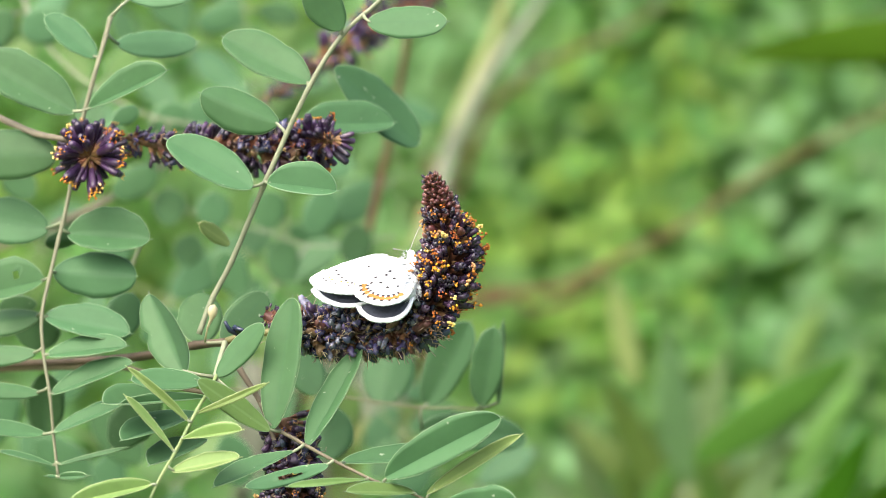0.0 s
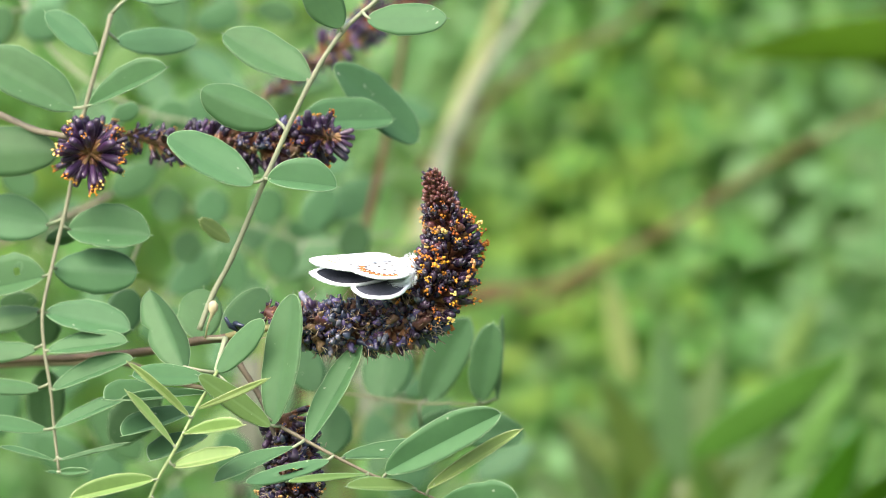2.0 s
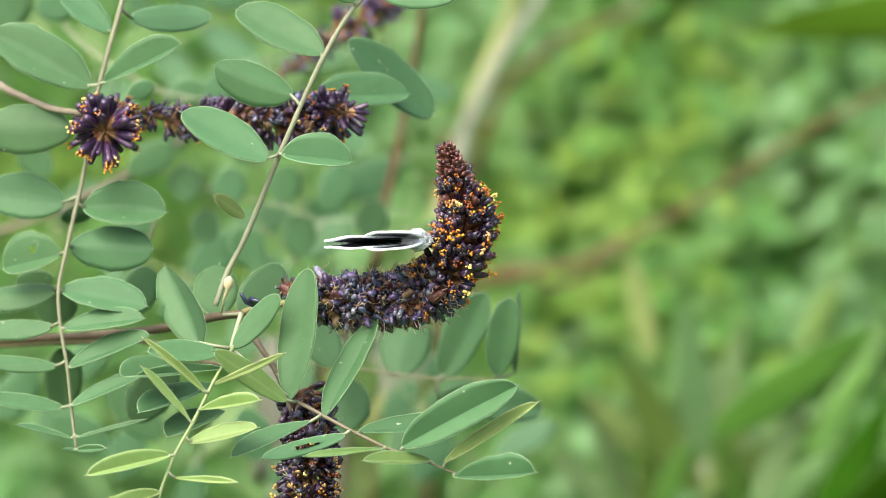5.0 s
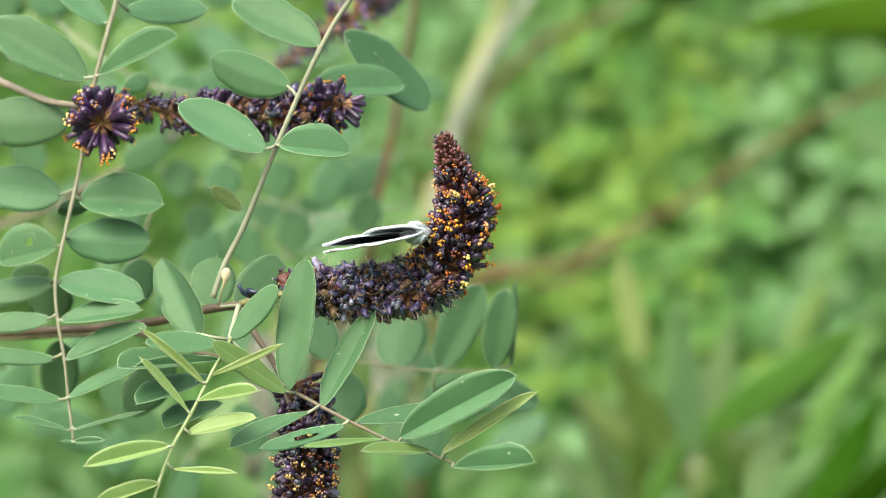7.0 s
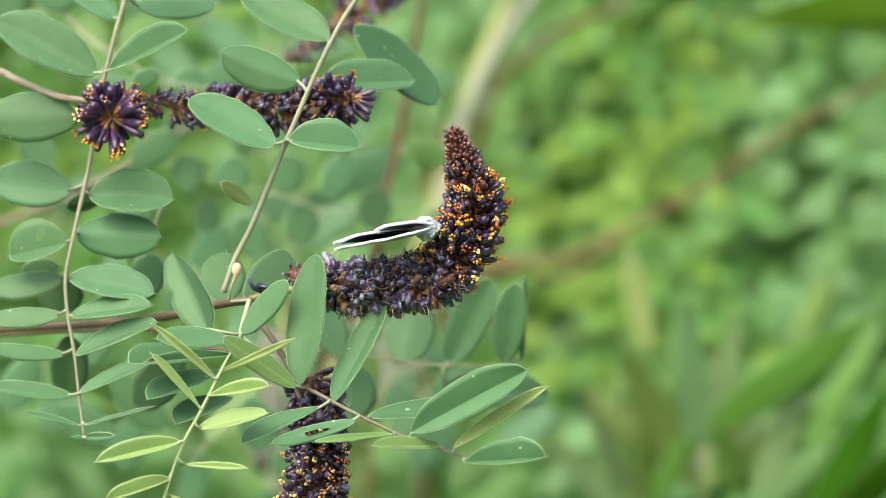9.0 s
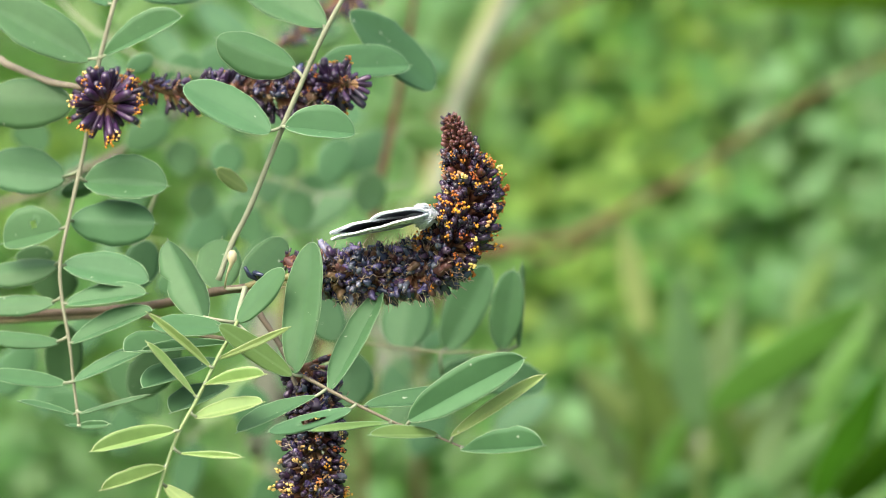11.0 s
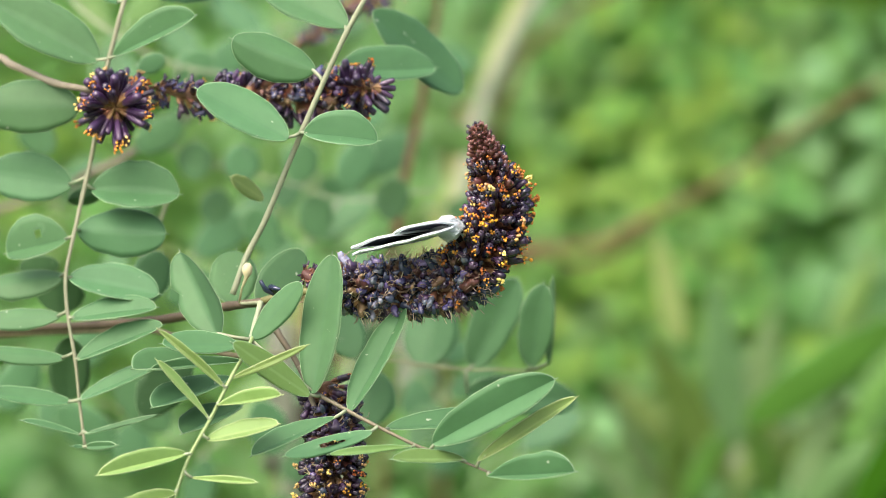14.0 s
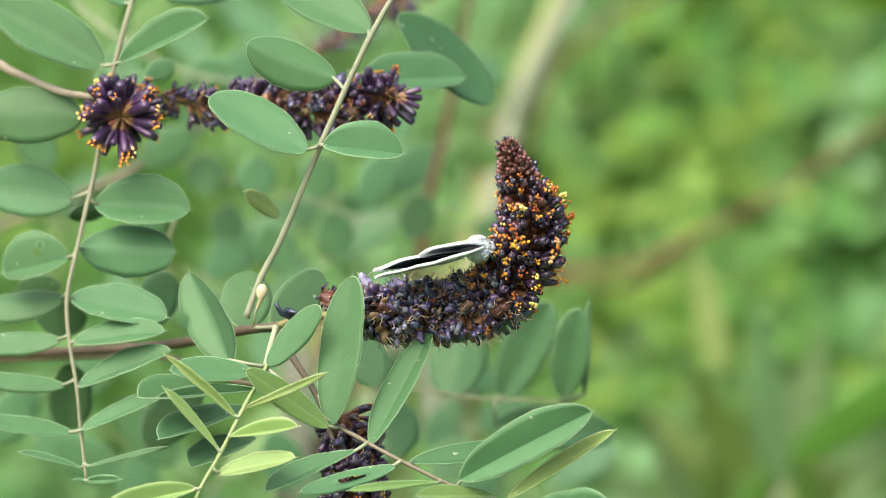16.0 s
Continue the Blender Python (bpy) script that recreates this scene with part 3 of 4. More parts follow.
# buds
bm = bmesh.new()
tube(bm, [at((-33.8, 4, -13.2)), at((-33.4, 3, -11.2)), at((-32.8, 2, -9.8)), at((-32.7, 2, -9.2)), at((-32.6, 2, -8.4)), at((-32.6, 2, -7.9))], [0.00016, 0.00013, 0.0003, 0.0007, 0.0007, 0.0003], 8)
under(part("bud", bm, BUD_PALE, None, "small round pale seed-like bud"), branch)
bm = bmesh.new()
tube(bm, [at((-27.6, 3, -12.1)), at((-29.2, 2, -11.9)), at((-30.3, 1, -11.5)), at((-30.9, 0, -10.3))], [0.0002, 0.0004, 0.00045, 0.0002], 6, rough=0.4)
tube(bm, [at((-28.8, 2, -12.1)), at((-29.5, 1, -11.1)), at((-28.3, 0, -11.5))], [0.0003, 0.0005, 0.0002], 6, rough=0.3)
under(part("bud", bm, WITHERED, None, "withered dark blue bud"), branch)


# flower spikes
def main_stages(s, rng):
    if s < 0.08:
        return "bare"
    if s < 0.19 and rng.random() < 0.4:
        return None
    if s < 0.46:
        return "withered" if rng.random() < 0.85 else "bare"
    if s < 0.54:
        return rng.choice(["withered", "withered", "open"])
    if s < 0.72:
        return rng.choice(["open", "open", "open", "open", "bare"])
    if s < 0.86:
        return rng.choice(["open", "open", "bare", "bud"])
    return "bud"


main_spike = spike([(*(-25.2, 4, -9.4), 1.8), (*(-21.6, 2.4, -11.0), 3.4), (*(-17.9, 2, -11.5), 4.6), (*(-12.7, 1, -11.6), 4.5), (*(-7.5, 0, -11.2), 5.0), (*(-3.4, -2, -9.3), 4.9), (*(-0.1, -4, -5.1), 5.0), (*(0.9, -6, -0.3), 4.3), (*(0.2, -8, 4.2), 3.0), (*(-0.9, -10, 7.8), 2.1), (*(-1.7, -11, 9.6), 1.3)],
                   branch, main_stages, 0.043, 5, 20, "upturned purple-brown flower spike with orange anthers", lean_tip=46, stout=1.12, size=0.98, inset=0.22, axis=1.1)
spike([(*(-22.6, 6, -24.0), 4.2), (*(-21.7, 6, -28.0), 4.2), (*(-21.3, 5, -31.9), 4.4), (*(-21.6, 4, -37.5), 4.6), (*(-21.9, 3, -43.0), 4.8), (*(-22.2, 2, -49.3), 4.0), (*(-22.1, 2, -54.1), 2.0)],
                    branch, lambda s, rng: "tube" if s < 0.1 else "pollen" if s > 0.3 and rng.random() < 0.6 else rng.choice(["withered", "bare", "bare"]), 0.046, 8, 18, "dense hanging flower spike with many yellow anthers", stout=1.4, inset=0.3, axis=1.1)

# ---- the branch behind on that side ----
rear = thing("flowering_branch", (-0.40, 0.16, 0.0), "false indigo branch behind with small purple flower heads", "shrub")
stem("stem", [(-400, 160, -1200), (-380, 150, -400), (-210, 90, 20), (-120, 50, 34), (-71.8, 33, 21.9), (-64.3, 25, 19.1), (-58.5, 19, 16.6), (-54.3, 15, 15.7), (-50.0, 19, 14.5)], 4.0, 0.4, TWIG_PALE, rear, 0.06, "pale brown arching twig", bend=(4, 0.55))
leaf = stem("compound_leaf", [(-47.5, 19, 33.1), (-48.4, 18, 29.5), (-49.7, 17, 25.0), (-51.8, 17, 16.9), (-53.5, 17, 7.2), (-54.9, 16, 1.1), (-56.1, 15, -4.1), (-57.2, 14, -9.7), (-56.9, 13, -15.0), (-56.0, 12, -20.6), (-55.5, 12, -26.1), (-54.8, 11, -32.4)], 0.36, 0.22, RACHIS, rear, 0.1, "long hanging compound leaf with paired oval leaflets")
leaflet(leaf, (-52.5, 17, 19.5), (-66.6, 19, 27.3), 2.7, 4.2)
leaflet(leaf, (-50.6, 16, 20.0), (-39.4, 13, 25.4), 3.0, 0.7, ratio=0.45, early=0.3)
leaflet(leaf, (-49.6, 19, 27.3), (-56.8, 21, 33.4), 1.6, 2.2)
leaflet(leaf, (-46.8, 23, 29.3), (-35.4, 27, 29.7), 1.9, 2.1)
leaflet(leaf, (-55.1, 18, 13.4), (-68.6, 21, 13.5), 3.7, 3.5)
leaflet(leaf, (-56.4, 23, 2.9), (-67.8, 25, 4.6), 3.2, 3.5)
leaflet(leaf, (-53.6, 17, 2.2), (-41.8, 15, 1.4), 4.2, 2.1)
leaflet(leaf, (-55.6, 17, -3.3), (-43.7, 15, -3.9), 3.0, 3.5)
leaflet(leaf, (-56.9, 18, -4.4), (-65.2, 20, -6.3), 1.4, 4.3, ratio=0.72, hole=[(7, 2)])
leaflet(leaf, (-56.7, 15, -9.6), (-44.7, 13, -12.0), 3.0, 1.6)
leaflet(leaf, (-57.6, 19, -9.5), (-68.4, 21, -10.9), 2.4, 1.4)
leaflet(leaf, (-56.3, 13, -15.1), (-45.0, 10, -13.8), 2.1, 0.8, ratio=0.4)
leaflet(leaf, (-58.0, 15, -14.8), (-68.7, 17, -15.4), 1.5, 1.4)
leaflet(leaf, (-55.7, 12, -20.7), (-44.2, 9, -16.2), 2.1, 0.6, ratio=0.4)
leaflet(leaf, (-57.4, 14, -20.5), (-68.3, 13, -19.4), 1.3, 1.0)
leaflet(leaf, (-55.4, 11, -26.1), (-44.8, 8, -21.6), 1.4, 0.5, ratio=0.36)
leaflet(leaf, (-56.6, 13, -26.4), (-67.9, 11, -24.9), 0.8, 1.4)
leaflet(leaf, (-55.2, 12, -30.9), (-63.1, 10, -28.8), 0.2, 0.6, ratio=0.3, early=0.4)
leaflet(leaf, (-54.7, 11, -30.7), (-44.9, 8, -28.2), 0.3, 0.3, ratio=0.3)
leaflet(leaf, (-54.8, 11, -32.4), (-50.6, 8, -32.2), 0.6, 0.5, vee=1, ratio=0.5)
leaflet(leaf, (-54.8, 11, -32.4), (-56.4, 10, -32.3), 0.2, 0.2, ratio=0.3)
leaflet(leaf, (-57.2, 30, 0.8), (-52.4, 32, 1.6), 1.4, 1.1, up=-1)
leaflet(leaf, (-58.4, 33, -7.8), (-63.8, 35, -8.4), 1.4, 1.4, up=-1)
leaflet(leaf, (-58.5, 35, -9.3), (-58.4, 37, -14.6), 3.4, 3.2, up=-1)
leaflet(leaf, (-57.4, 36, -17.8), (-57.4, 38, -26.4), 2.9, 2.7, up=-1)
oval(leaf, (-44.9, 19, 36.0), (-35.4, 17, 36.5), 3.5)

spike([(*(-49.7, 24, 14.4), 4.2), (*(-50.1, 20, 13.8), 5.3), (*(-50.3, 16, 13.4), 5.6), (*(-50.4, 13, 13.1), 5.0)], rear, lambda s, rng: "tube", 0.085, 12, -8, "round purple flower head tipped with orange", lean_tip=38, stout=0.84)
spike([(*(-45.2, 20, 16.1), 2.0), (*(-39.9, 20, 14.5), 3.6), (*(-33.4, 20, 14.8), 3.8), (*(-27.0, 21, 14.2), 4.2), (*(-21.3, 19, 14.5), 4.0), (*(-17.9, 15, 15.2), 4.2), (*(-15.6, 13, 15.6), 2.6)],
      rear, lambda s, rng: None if s < 0.25 and rng.random() < 0.45 else ("tube" if s > 0.76 else rng.choice(["withered", "tube", "bare", "bare"])), 0.095, 15, 18, "loose horizontal spike of dark purple florets", stout=1.0)


# ---- the branch further back ----
far = thing("flowering_branch", (-0.45, 0.30, 0.0), "false indigo branch further back with soft round leaflets", "shrub")
stem("stem", [(-450, 300, -1200), (-400, 260, -400), (-250, 170, -60), (-75.1, 130, -2.5), (-56.4, 95, 4.1), (-46.4, 100, 9.3), (-32.9, 150, 19.4), (-24.1, 130, 24.7), (-18.7, 85, 27.4), (-12.0, 82, 31.5), (-5.3, 82, 36.0), (1.3, 82, 40.0)], 4.0, 0.3, TWIG_PALE, far, 0.1, bend=(3, 0.5))
spike([(*(-26.1, 80, 22.1), 1.4), (*(-21.1, 80, 25.0), 2.4), (*(-17.4, 80, 28.3), 3.4), (*(-12.0, 80, 31.2), 4.0), (*(-7.8, 80, 35.0), 3.4), (*(-0.3, 80, 37.1), 2.0)], far, lambda s, rng: rng.choice(["tube", "tube", "withered"]) if rng.random() < 0.85 else None, 0.16, 21, 20, "soft dark purple spike among the leaves")
leaf = stem("compound_leaf", [(-33.0, 46, -20.3), (-20.8, 46, -20.5), (-11.8, 46, -21.8), (-3.2, 44, -22.9), (1.3, 42, -22.9), (5.0, 40, -23.1)], 0.18, 0.12, THIN_TWIG, far, 0.1, "compound leaf with large oval leaflets")
leaflet(leaf, (-8.9, 52, -22.6), (-7.0, 56, -12.8), 3.5, 3.9, ratio=0.1)
leaflet(leaf, (-2.3, 46, -22.6), (3.9, 44, -10.6), 3.5, 2.6, ratio=0.1)
leaflet(leaf, (5.5, 36, -22.7), (7.4, 34, -11.3), 2.6, 2.2, ratio=0.1)
leaflet(leaf, (8.0, 36, -22.4), (8.7, 34, -10.4), 0.6, 0.6, ratio=0.1)
leaflet(leaf, (-3.4, 46, -26.0), (12.0, 50, -27.5), 3.0, 2.6, ratio=0.1)
leaflet(leaf, (-16.2, 40, -22.5), (-17.6, 38, -30.4), 4.0, 3.4, ratio=0.1)
oval(leaf, (-18.2, 34, -21.0), (-21.5, 36, -13.7), 5.6)
leaf = stem("compound_leaf", [(-51.0, 80, -16.5), (-48.6, 48, -9.7), (-45.3, 46, -3.2), (-43.6, 44, 0.9)], 0.35, 0.25, STALK, far)
oval(leaf, (-41.0, 34, -20.2), (-47.5, 34, -28.5), 6.1)
oval(leaf, (-47.9, 34, -13.7), (-44.6, 34, -6.4), 5.3)
oval(leaf, (-52.1, 90, -23.3), (-44.6, 90, -31.6), 5.6)
oval(leaf, (-60.4, 90, -28.3), (-52.1, 90, -33.3), 5.6)
oval(leaf, (-62.9, 90, -20.8), (-67.9, 90, -28.3), 5.6)
oval(leaf, (-31.9, 80, -27.3), (-29.4, 80, -34.8), 5.6)
leaf = stem("compound_leaf", [(-7.1, 100, 1.8), (-18.8, 102, 0.4), (-25.5, 105, 2.4), (-29.8, 108, 3.5), (-38.2, 110, 5.8), (-45.0, 112, 8.5)], 0.13, 0.1, STALK, far, 0.1, "blurred compound leaf")
oval(leaf, (-40.5, 96, 3.4), (-40.5, 96, 8.9), 5.0)
oval(leaf, (-34.2, 92, 3.0), (-33.6, 92, 8.4), 5.1)
oval(leaf, (-26.2, 92, 3.0), (-25.2, 92, 8.6), 5.3)
oval(leaf, (-19.9, 90, 2.4), (-16.2, 90, 8.4), 5.3)
oval(leaf, (-39.1, 100, -2.4), (-36.5, 100, 1.9), 4.2)
oval(leaf, (-23.7, 94, -4.9), (-23.7, 94, 1.3), 5.0)
oval(leaf, (-30.6, 20, 0.7), (-34.8, 16, 3.6), 2.1, YOUNG)
oval(leaf, (-29.5, 90, -6.6), (-32.9, 90, -0.7), 5.0)
oval(leaf, (-44.6, 92, -13.3), (-37.9, 92, -9.9), 5.0)
oval(leaf, (-13.7, 96, -2.4), (-12.1, 96, 3.4), 4.8)
leaf = stem("compound_leaf", [(-64.0, 100, 42.0), (-60.5, 92, 33.5), (-55.4, 90, 26.8), (-44.5, 88, 20.1), (-32.0, 90, 17.6)], 0.3, 0.2, STALK, far)
oval(leaf, (-47.6, 40, 18.4), (-43.9, 40, 20.1), 2.7)
oval(leaf, (-43.3, 90, 17.2), (-37.9, 90, 20.9), 4.8)
oval(leaf, (-42.1, 94, 11.8), (-48.8, 94, 8.0), 4.8)
oval(leaf, (-63.7, 90, 35.1), (-69.6, 90, 28.4), 5.6)
oval(leaf, (-55.4, 90, 34.3), (-62.1, 90, 31.8), 5.6)
oval(leaf, (-38.1, 100, 32.8), (-43.1, 100, 38.6), 4.8)
oval(leaf, (-60.4, 90, 7.6), (-64.6, 90, 11.8), 4.8)


def soft_leaf(start, way, pairs, seed):
    """A whole compound leaf of the branch further back, with paired leaflets; start and way in millimetres."""
    rng = random.Random(seed)
    pts = [tuple(start[i] + way[i] * k / 4 + (rng.uniform(-2, 2) if 0 < k < 4 else 0) for i in range(3)) for k in range(5)]
    axis = stem("compound_leaf", pts, 0.22, 0.14, YOUNG_STALK, far)
    w = Vector(way).normalized()
    side = w.cross(Vector((0, -1, 0.25))).normalized()
    for k in range(pairs):
        f = (k + 0.7) / pairs
        o = [start[i] + way[i] * f for i in range(3)]
        for s in (-1, 1):
            d = side * s + w * 0.25 + Vector((rng.uniform(-0.2, 0.2), rng.uniform(-0.3, 0.3), rng.uniform(-0.2, 0.2)))
            n = rng.uniform(7.5, 11)
            oval(axis, tuple(o[i] + d[i] * 0.9 for i in range(3)), tuple(o[i] + d[i] * n for i in range(3)), n * rng.uniform(0.42, 0.58), OLIVE_LEAF if rng.random() < 0.15 else LEAF)


soft_leaf((-70, 130, 38), (44, 10, -30), 4, 1)
soft_leaf((-68, 150, 4), (48, -10, -22), 5, 2)
soft_leaf((-66, 120, -20), (40, 10, -22), 4, 3)
soft_leaf((-30, 135, 44), (6, 10, -44), 4, 4)
soft_leaf((-12, 160, 30), (8, 0, -46), 4, 5)
soft_leaf((-30, 120, 0), (26, 10, -30), 4, 6)
soft_leaf((-16, 150, -12), (22, -6, -26), 4, 7)
soft_leaf((-60, 170, 22), (30, 0, 14), 4, 8)

# ---- bare stems behind ----
BARK_GREY = material("pale_dead_bark", (0.165, 0.18, 0.13), 0.8, 0.75, 300, 0.4)
BARK_RED = material("reddish_bark", (0.10, 0.042, 0.018), 0.8, 0.7, 300, 0.4)
GREEN_STEM = material("green_shoot", (0.24, 0.26, 0.09), 0.6, 0.8, 300, 0.3)


def bare_stem(points, r0, r1, mat, label):
    x, y, z = points[0]
    ob = thing("bare_stem", (x * MM, y * MM, 0), label, "stem", "bare stems behind the shrub")
    stem("shaft", [(x, y, -1202), *points], r0, r1, mat, ob, 0.08)


bare_stem([(-60, 260, -700), (-24, 225, -80), (-9.1, 215, -26.9), (-5.4, 215, -14.6), (0.3, 220, 12.0), (3.8, 220, 20.8), (6.9, 220, 26.9), (9.8, 220, 31.3), (13.9, 220, 36.6), (17.1, 220, 41.9)], 1.9, 0.7, BARK_GREY, "pale grey dead stem leaning among green leaves")
bare_stem([(-30, 190, -700), (-26, 170, -70), (-24, 160, -31), (-17.5, 150, -15.6), (-12.9, 130, -6.2), (-11.7, 130, 0.6), (-9.5, 130, 9.9), (-7.4, 130, 20.1), (-5.6, 130, 30.3), (-4.6, 130, 37.1)], 1.0, 0.34, BARK_RED, "thin brown stem standing upright behind the flowers")
bare_stem([(-30, 290, -700), (-30, 250, -71.8), (-14, 240, -30), (0.4, 235, 13.1), (3.2, 235, 21.9), (6.7, 235, 29.9), (8.7, 235, 35.3), (10.6, 235, 40.6)], 1.8, 0.8, GREEN_STEM, "green shoot among the bare stems")
bare_stem([(-20, 230, -700), (-27.2, 170, -74.2), (-30.5, 170, -37.9), (-29.8, 170, -31.0), (-28.9, 170, -24.4)], 2.2, 1.2, BARK_GREY, "short pale stem behind the lower flowers")
bare_stem([(-20, 330, -700), (-16, 250, -75), (-2, 222, -16), (8.8, 215, -7.7), (17.7, 215, -6.2), (24.4, 215, -3.0), (29.3, 215, -0.4), (36.4, 215, 3.0), (46.2, 215, 9.5), (55.1, 215, 14.7), (64.0, 215, 19.0), (74.7, 215, 24.2)], 0.8, 0.34, BARK_RED, "long reddish twig slanting up across the thicket")
bare_stem([(-24, 350, -700), (-20, 280, -75), (-4, 225, -18), (8.0, 218, -6.8), (14.1, 218, -9.5), (21.3, 218, -6.9), (25.7, 218, -3.5)], 0.9, 0.3, BARK_RED, "short reddish twig beside the longer one")
bare_stem([(-10, 340, -700), (-6, 260, -60), (3, 232, 10), (12.9, 225, 27.0), (19.2, 225, 30.4), (27.2, 225, 33.9), (34.4, 225, 38.2)], 0.9, 0.3, BARK_RED, "reddish twig high among the leaves")

# ---- broad-leaved weeds behind ----
BROAD = material("broad_leaf", (0.12, 0.235, 0.04), 0.55, 0.75, 150, 0.2, 0.4, 0.3, 0.02, 0.3)
BROAD_DARK = material("dark_broad_leaf", (0.042, 0.12, 0.005), 0.7, 0.75, 150, 0.2, 0.08, 0.1, 0.02, 0.15)
BROAD_YELLOW = material("yellowing_broad_leaf", (0.42, 0.55, 0.20), 0.5, 0.8, 150, 0.2, 0.5, 0.1, 0.02, 0.3)
BROAD_MID = material("deep_green_broad_leaf", (0.07, 0.175, 0.018), 0.6, 0.75, 150, 0.2, 0.2, 0.1, 0.02, 0.25)
BROAD_PALE = material("pale_broad_leaf", (0.165, 0.295, 0.11), 0.5, 0.8, 150, 0.2, 0.5, 0.2, 0.02, 0.25)


def weed(foot, tops, label):
    """A weed with lance-shaped leaves; tops: base, tip, width and material of each."""
    ob = thing("broadleaf_weed", (foot[0] * MM, foot[1] * MM, 0), label, "plant", "weeds behind the shrub")
    heart = tops[0][0]
    axis = stem("stalk", [(foot[0], foot[1], -1202), (foot[0], foot[1], -700), (heart[0], heart[1], heart[2] - 120), heart], 3.0, 1.0, BROAD, ob)
    for base, tip, width, mat in tops:
        oval(axis, base, tip, width, mat, ratio=0.3 if mat is BROAD_PALE else 0.1, late=0.4)


weed((40, 300, 0), [((38.0, 221, -36.7), (34.7, 215, -11.8), 5.9, BROAD_PALE),
      ((36.1, 217, -42.0), (24.8, 211, -18.8), 5.8, BROAD),
      ((39.0, 205, -32.9), (65.3, 200, -15.5), 6.6, BROAD_MID),
      ((39.3, 219, -38.4), (54.4, 213, -22.6), 4.8, BROAD_PALE),
      ((37.2, 225, -42.0), (18.4, 229, -25.8), 5.0, BROAD),
      ((39.5, 213, -41.0), (56.3, 207, -29.7), 4.5, BROAD),
      ((38.2, 211, -42.8), (46.0, 215, -27.9), 3.9, BROAD),
      ((38.7, 229, -35.8), (44.2, 223, -15.5), 4.8, BROAD_PALE)], "lush weed with a fan of lance-shaped green leaves")
weed((50, 310, 0), [((51.0, 225, -42.2), (66.0, 229, -18.4), 5.3, BROAD),
      ((46.1, 211, -43.8), (54.1, 205, -27.1), 4.5, BROAD_PALE),
      ((47.8, 209, -44.7), (57.7, 178, -35.5), 4.2, BROAD_PALE),
      ((43.5, 213, -44.6), (39.1, 207, -29.5), 3.7, BROAD),
      ((53.3, 243, -20.9), (60.3, 247, -7.6), 4.0, BROAD),
      ((49.0, 221, -45.7), (66.7, 215, -31.6), 4.3, BROAD)], "pale green weed with narrow pointed leaves")
weed((28, 330, 0), [((27.0, 230, -43.7), (20.0, 224, -29.3), 3.9, BROAD_PALE),
      ((28.7, 228, -45.5), (29.7, 222, -27.7), 3.7, BROAD),
      ((24.2, 223, -45.4), (13.6, 217, -34.6), 4.0, BROAD_PALE),
      ((29.8, 221, -21.4), (26.4, 215, -3.7), 4.0, BROAD_YELLOW),
      ((30.2, 215, -45.4), (35.6, 209, -33.1), 3.5, BROAD)], "smaller weed with narrow leaves")
weed((75, 290, 0), [((54.9, 211, -48.3), (67.3, 205, -26.4), 5.9, BROAD_DARK),
      ((58.3, 209, -48.3), (72.5, 178, -33.1), 5.6, BROAD_DARK),
      ((55.9, 215, -47.4), (52.4, 209, -34.2), 4.8, BROAD)], "tall weed with broad dark green leaves")
weed((85, 240, 0), [((85.5, 221, 34.6), (44.2, 215, 30.1), 7.7, BROAD_DARK),
      ((87.7, 229, 28.5), (66.0, 223, 28.6), 5.6, BROAD_DARK),
      ((85.7, 225, 37.3), (67.8, 219, 43.6), 6.4, BROAD_DARK)], "weed reaching out a long dark green leaf")

# ---- hedge of shrubs all round ----
HEDGE = [material("hedge_leaf", (0.138, 0.31, 0.078), 0.6, 0.8, 200, 0.2, 0.4, 0.14, 0.014, 0.5, island=True),
         material("hedge_leaf_light", (0.215, 0.38, 0.062), 0.6, 0.8, 200, 0.2, 0.4, 0.14, 0.012, 0.5, island=True),
         material("hedge_leaf_grey", (0.165, 0.335, 0.13), 0.55, 0.8, 200, 0.2, 0.4, 0.14, 0.012, 0.45, island=True)]


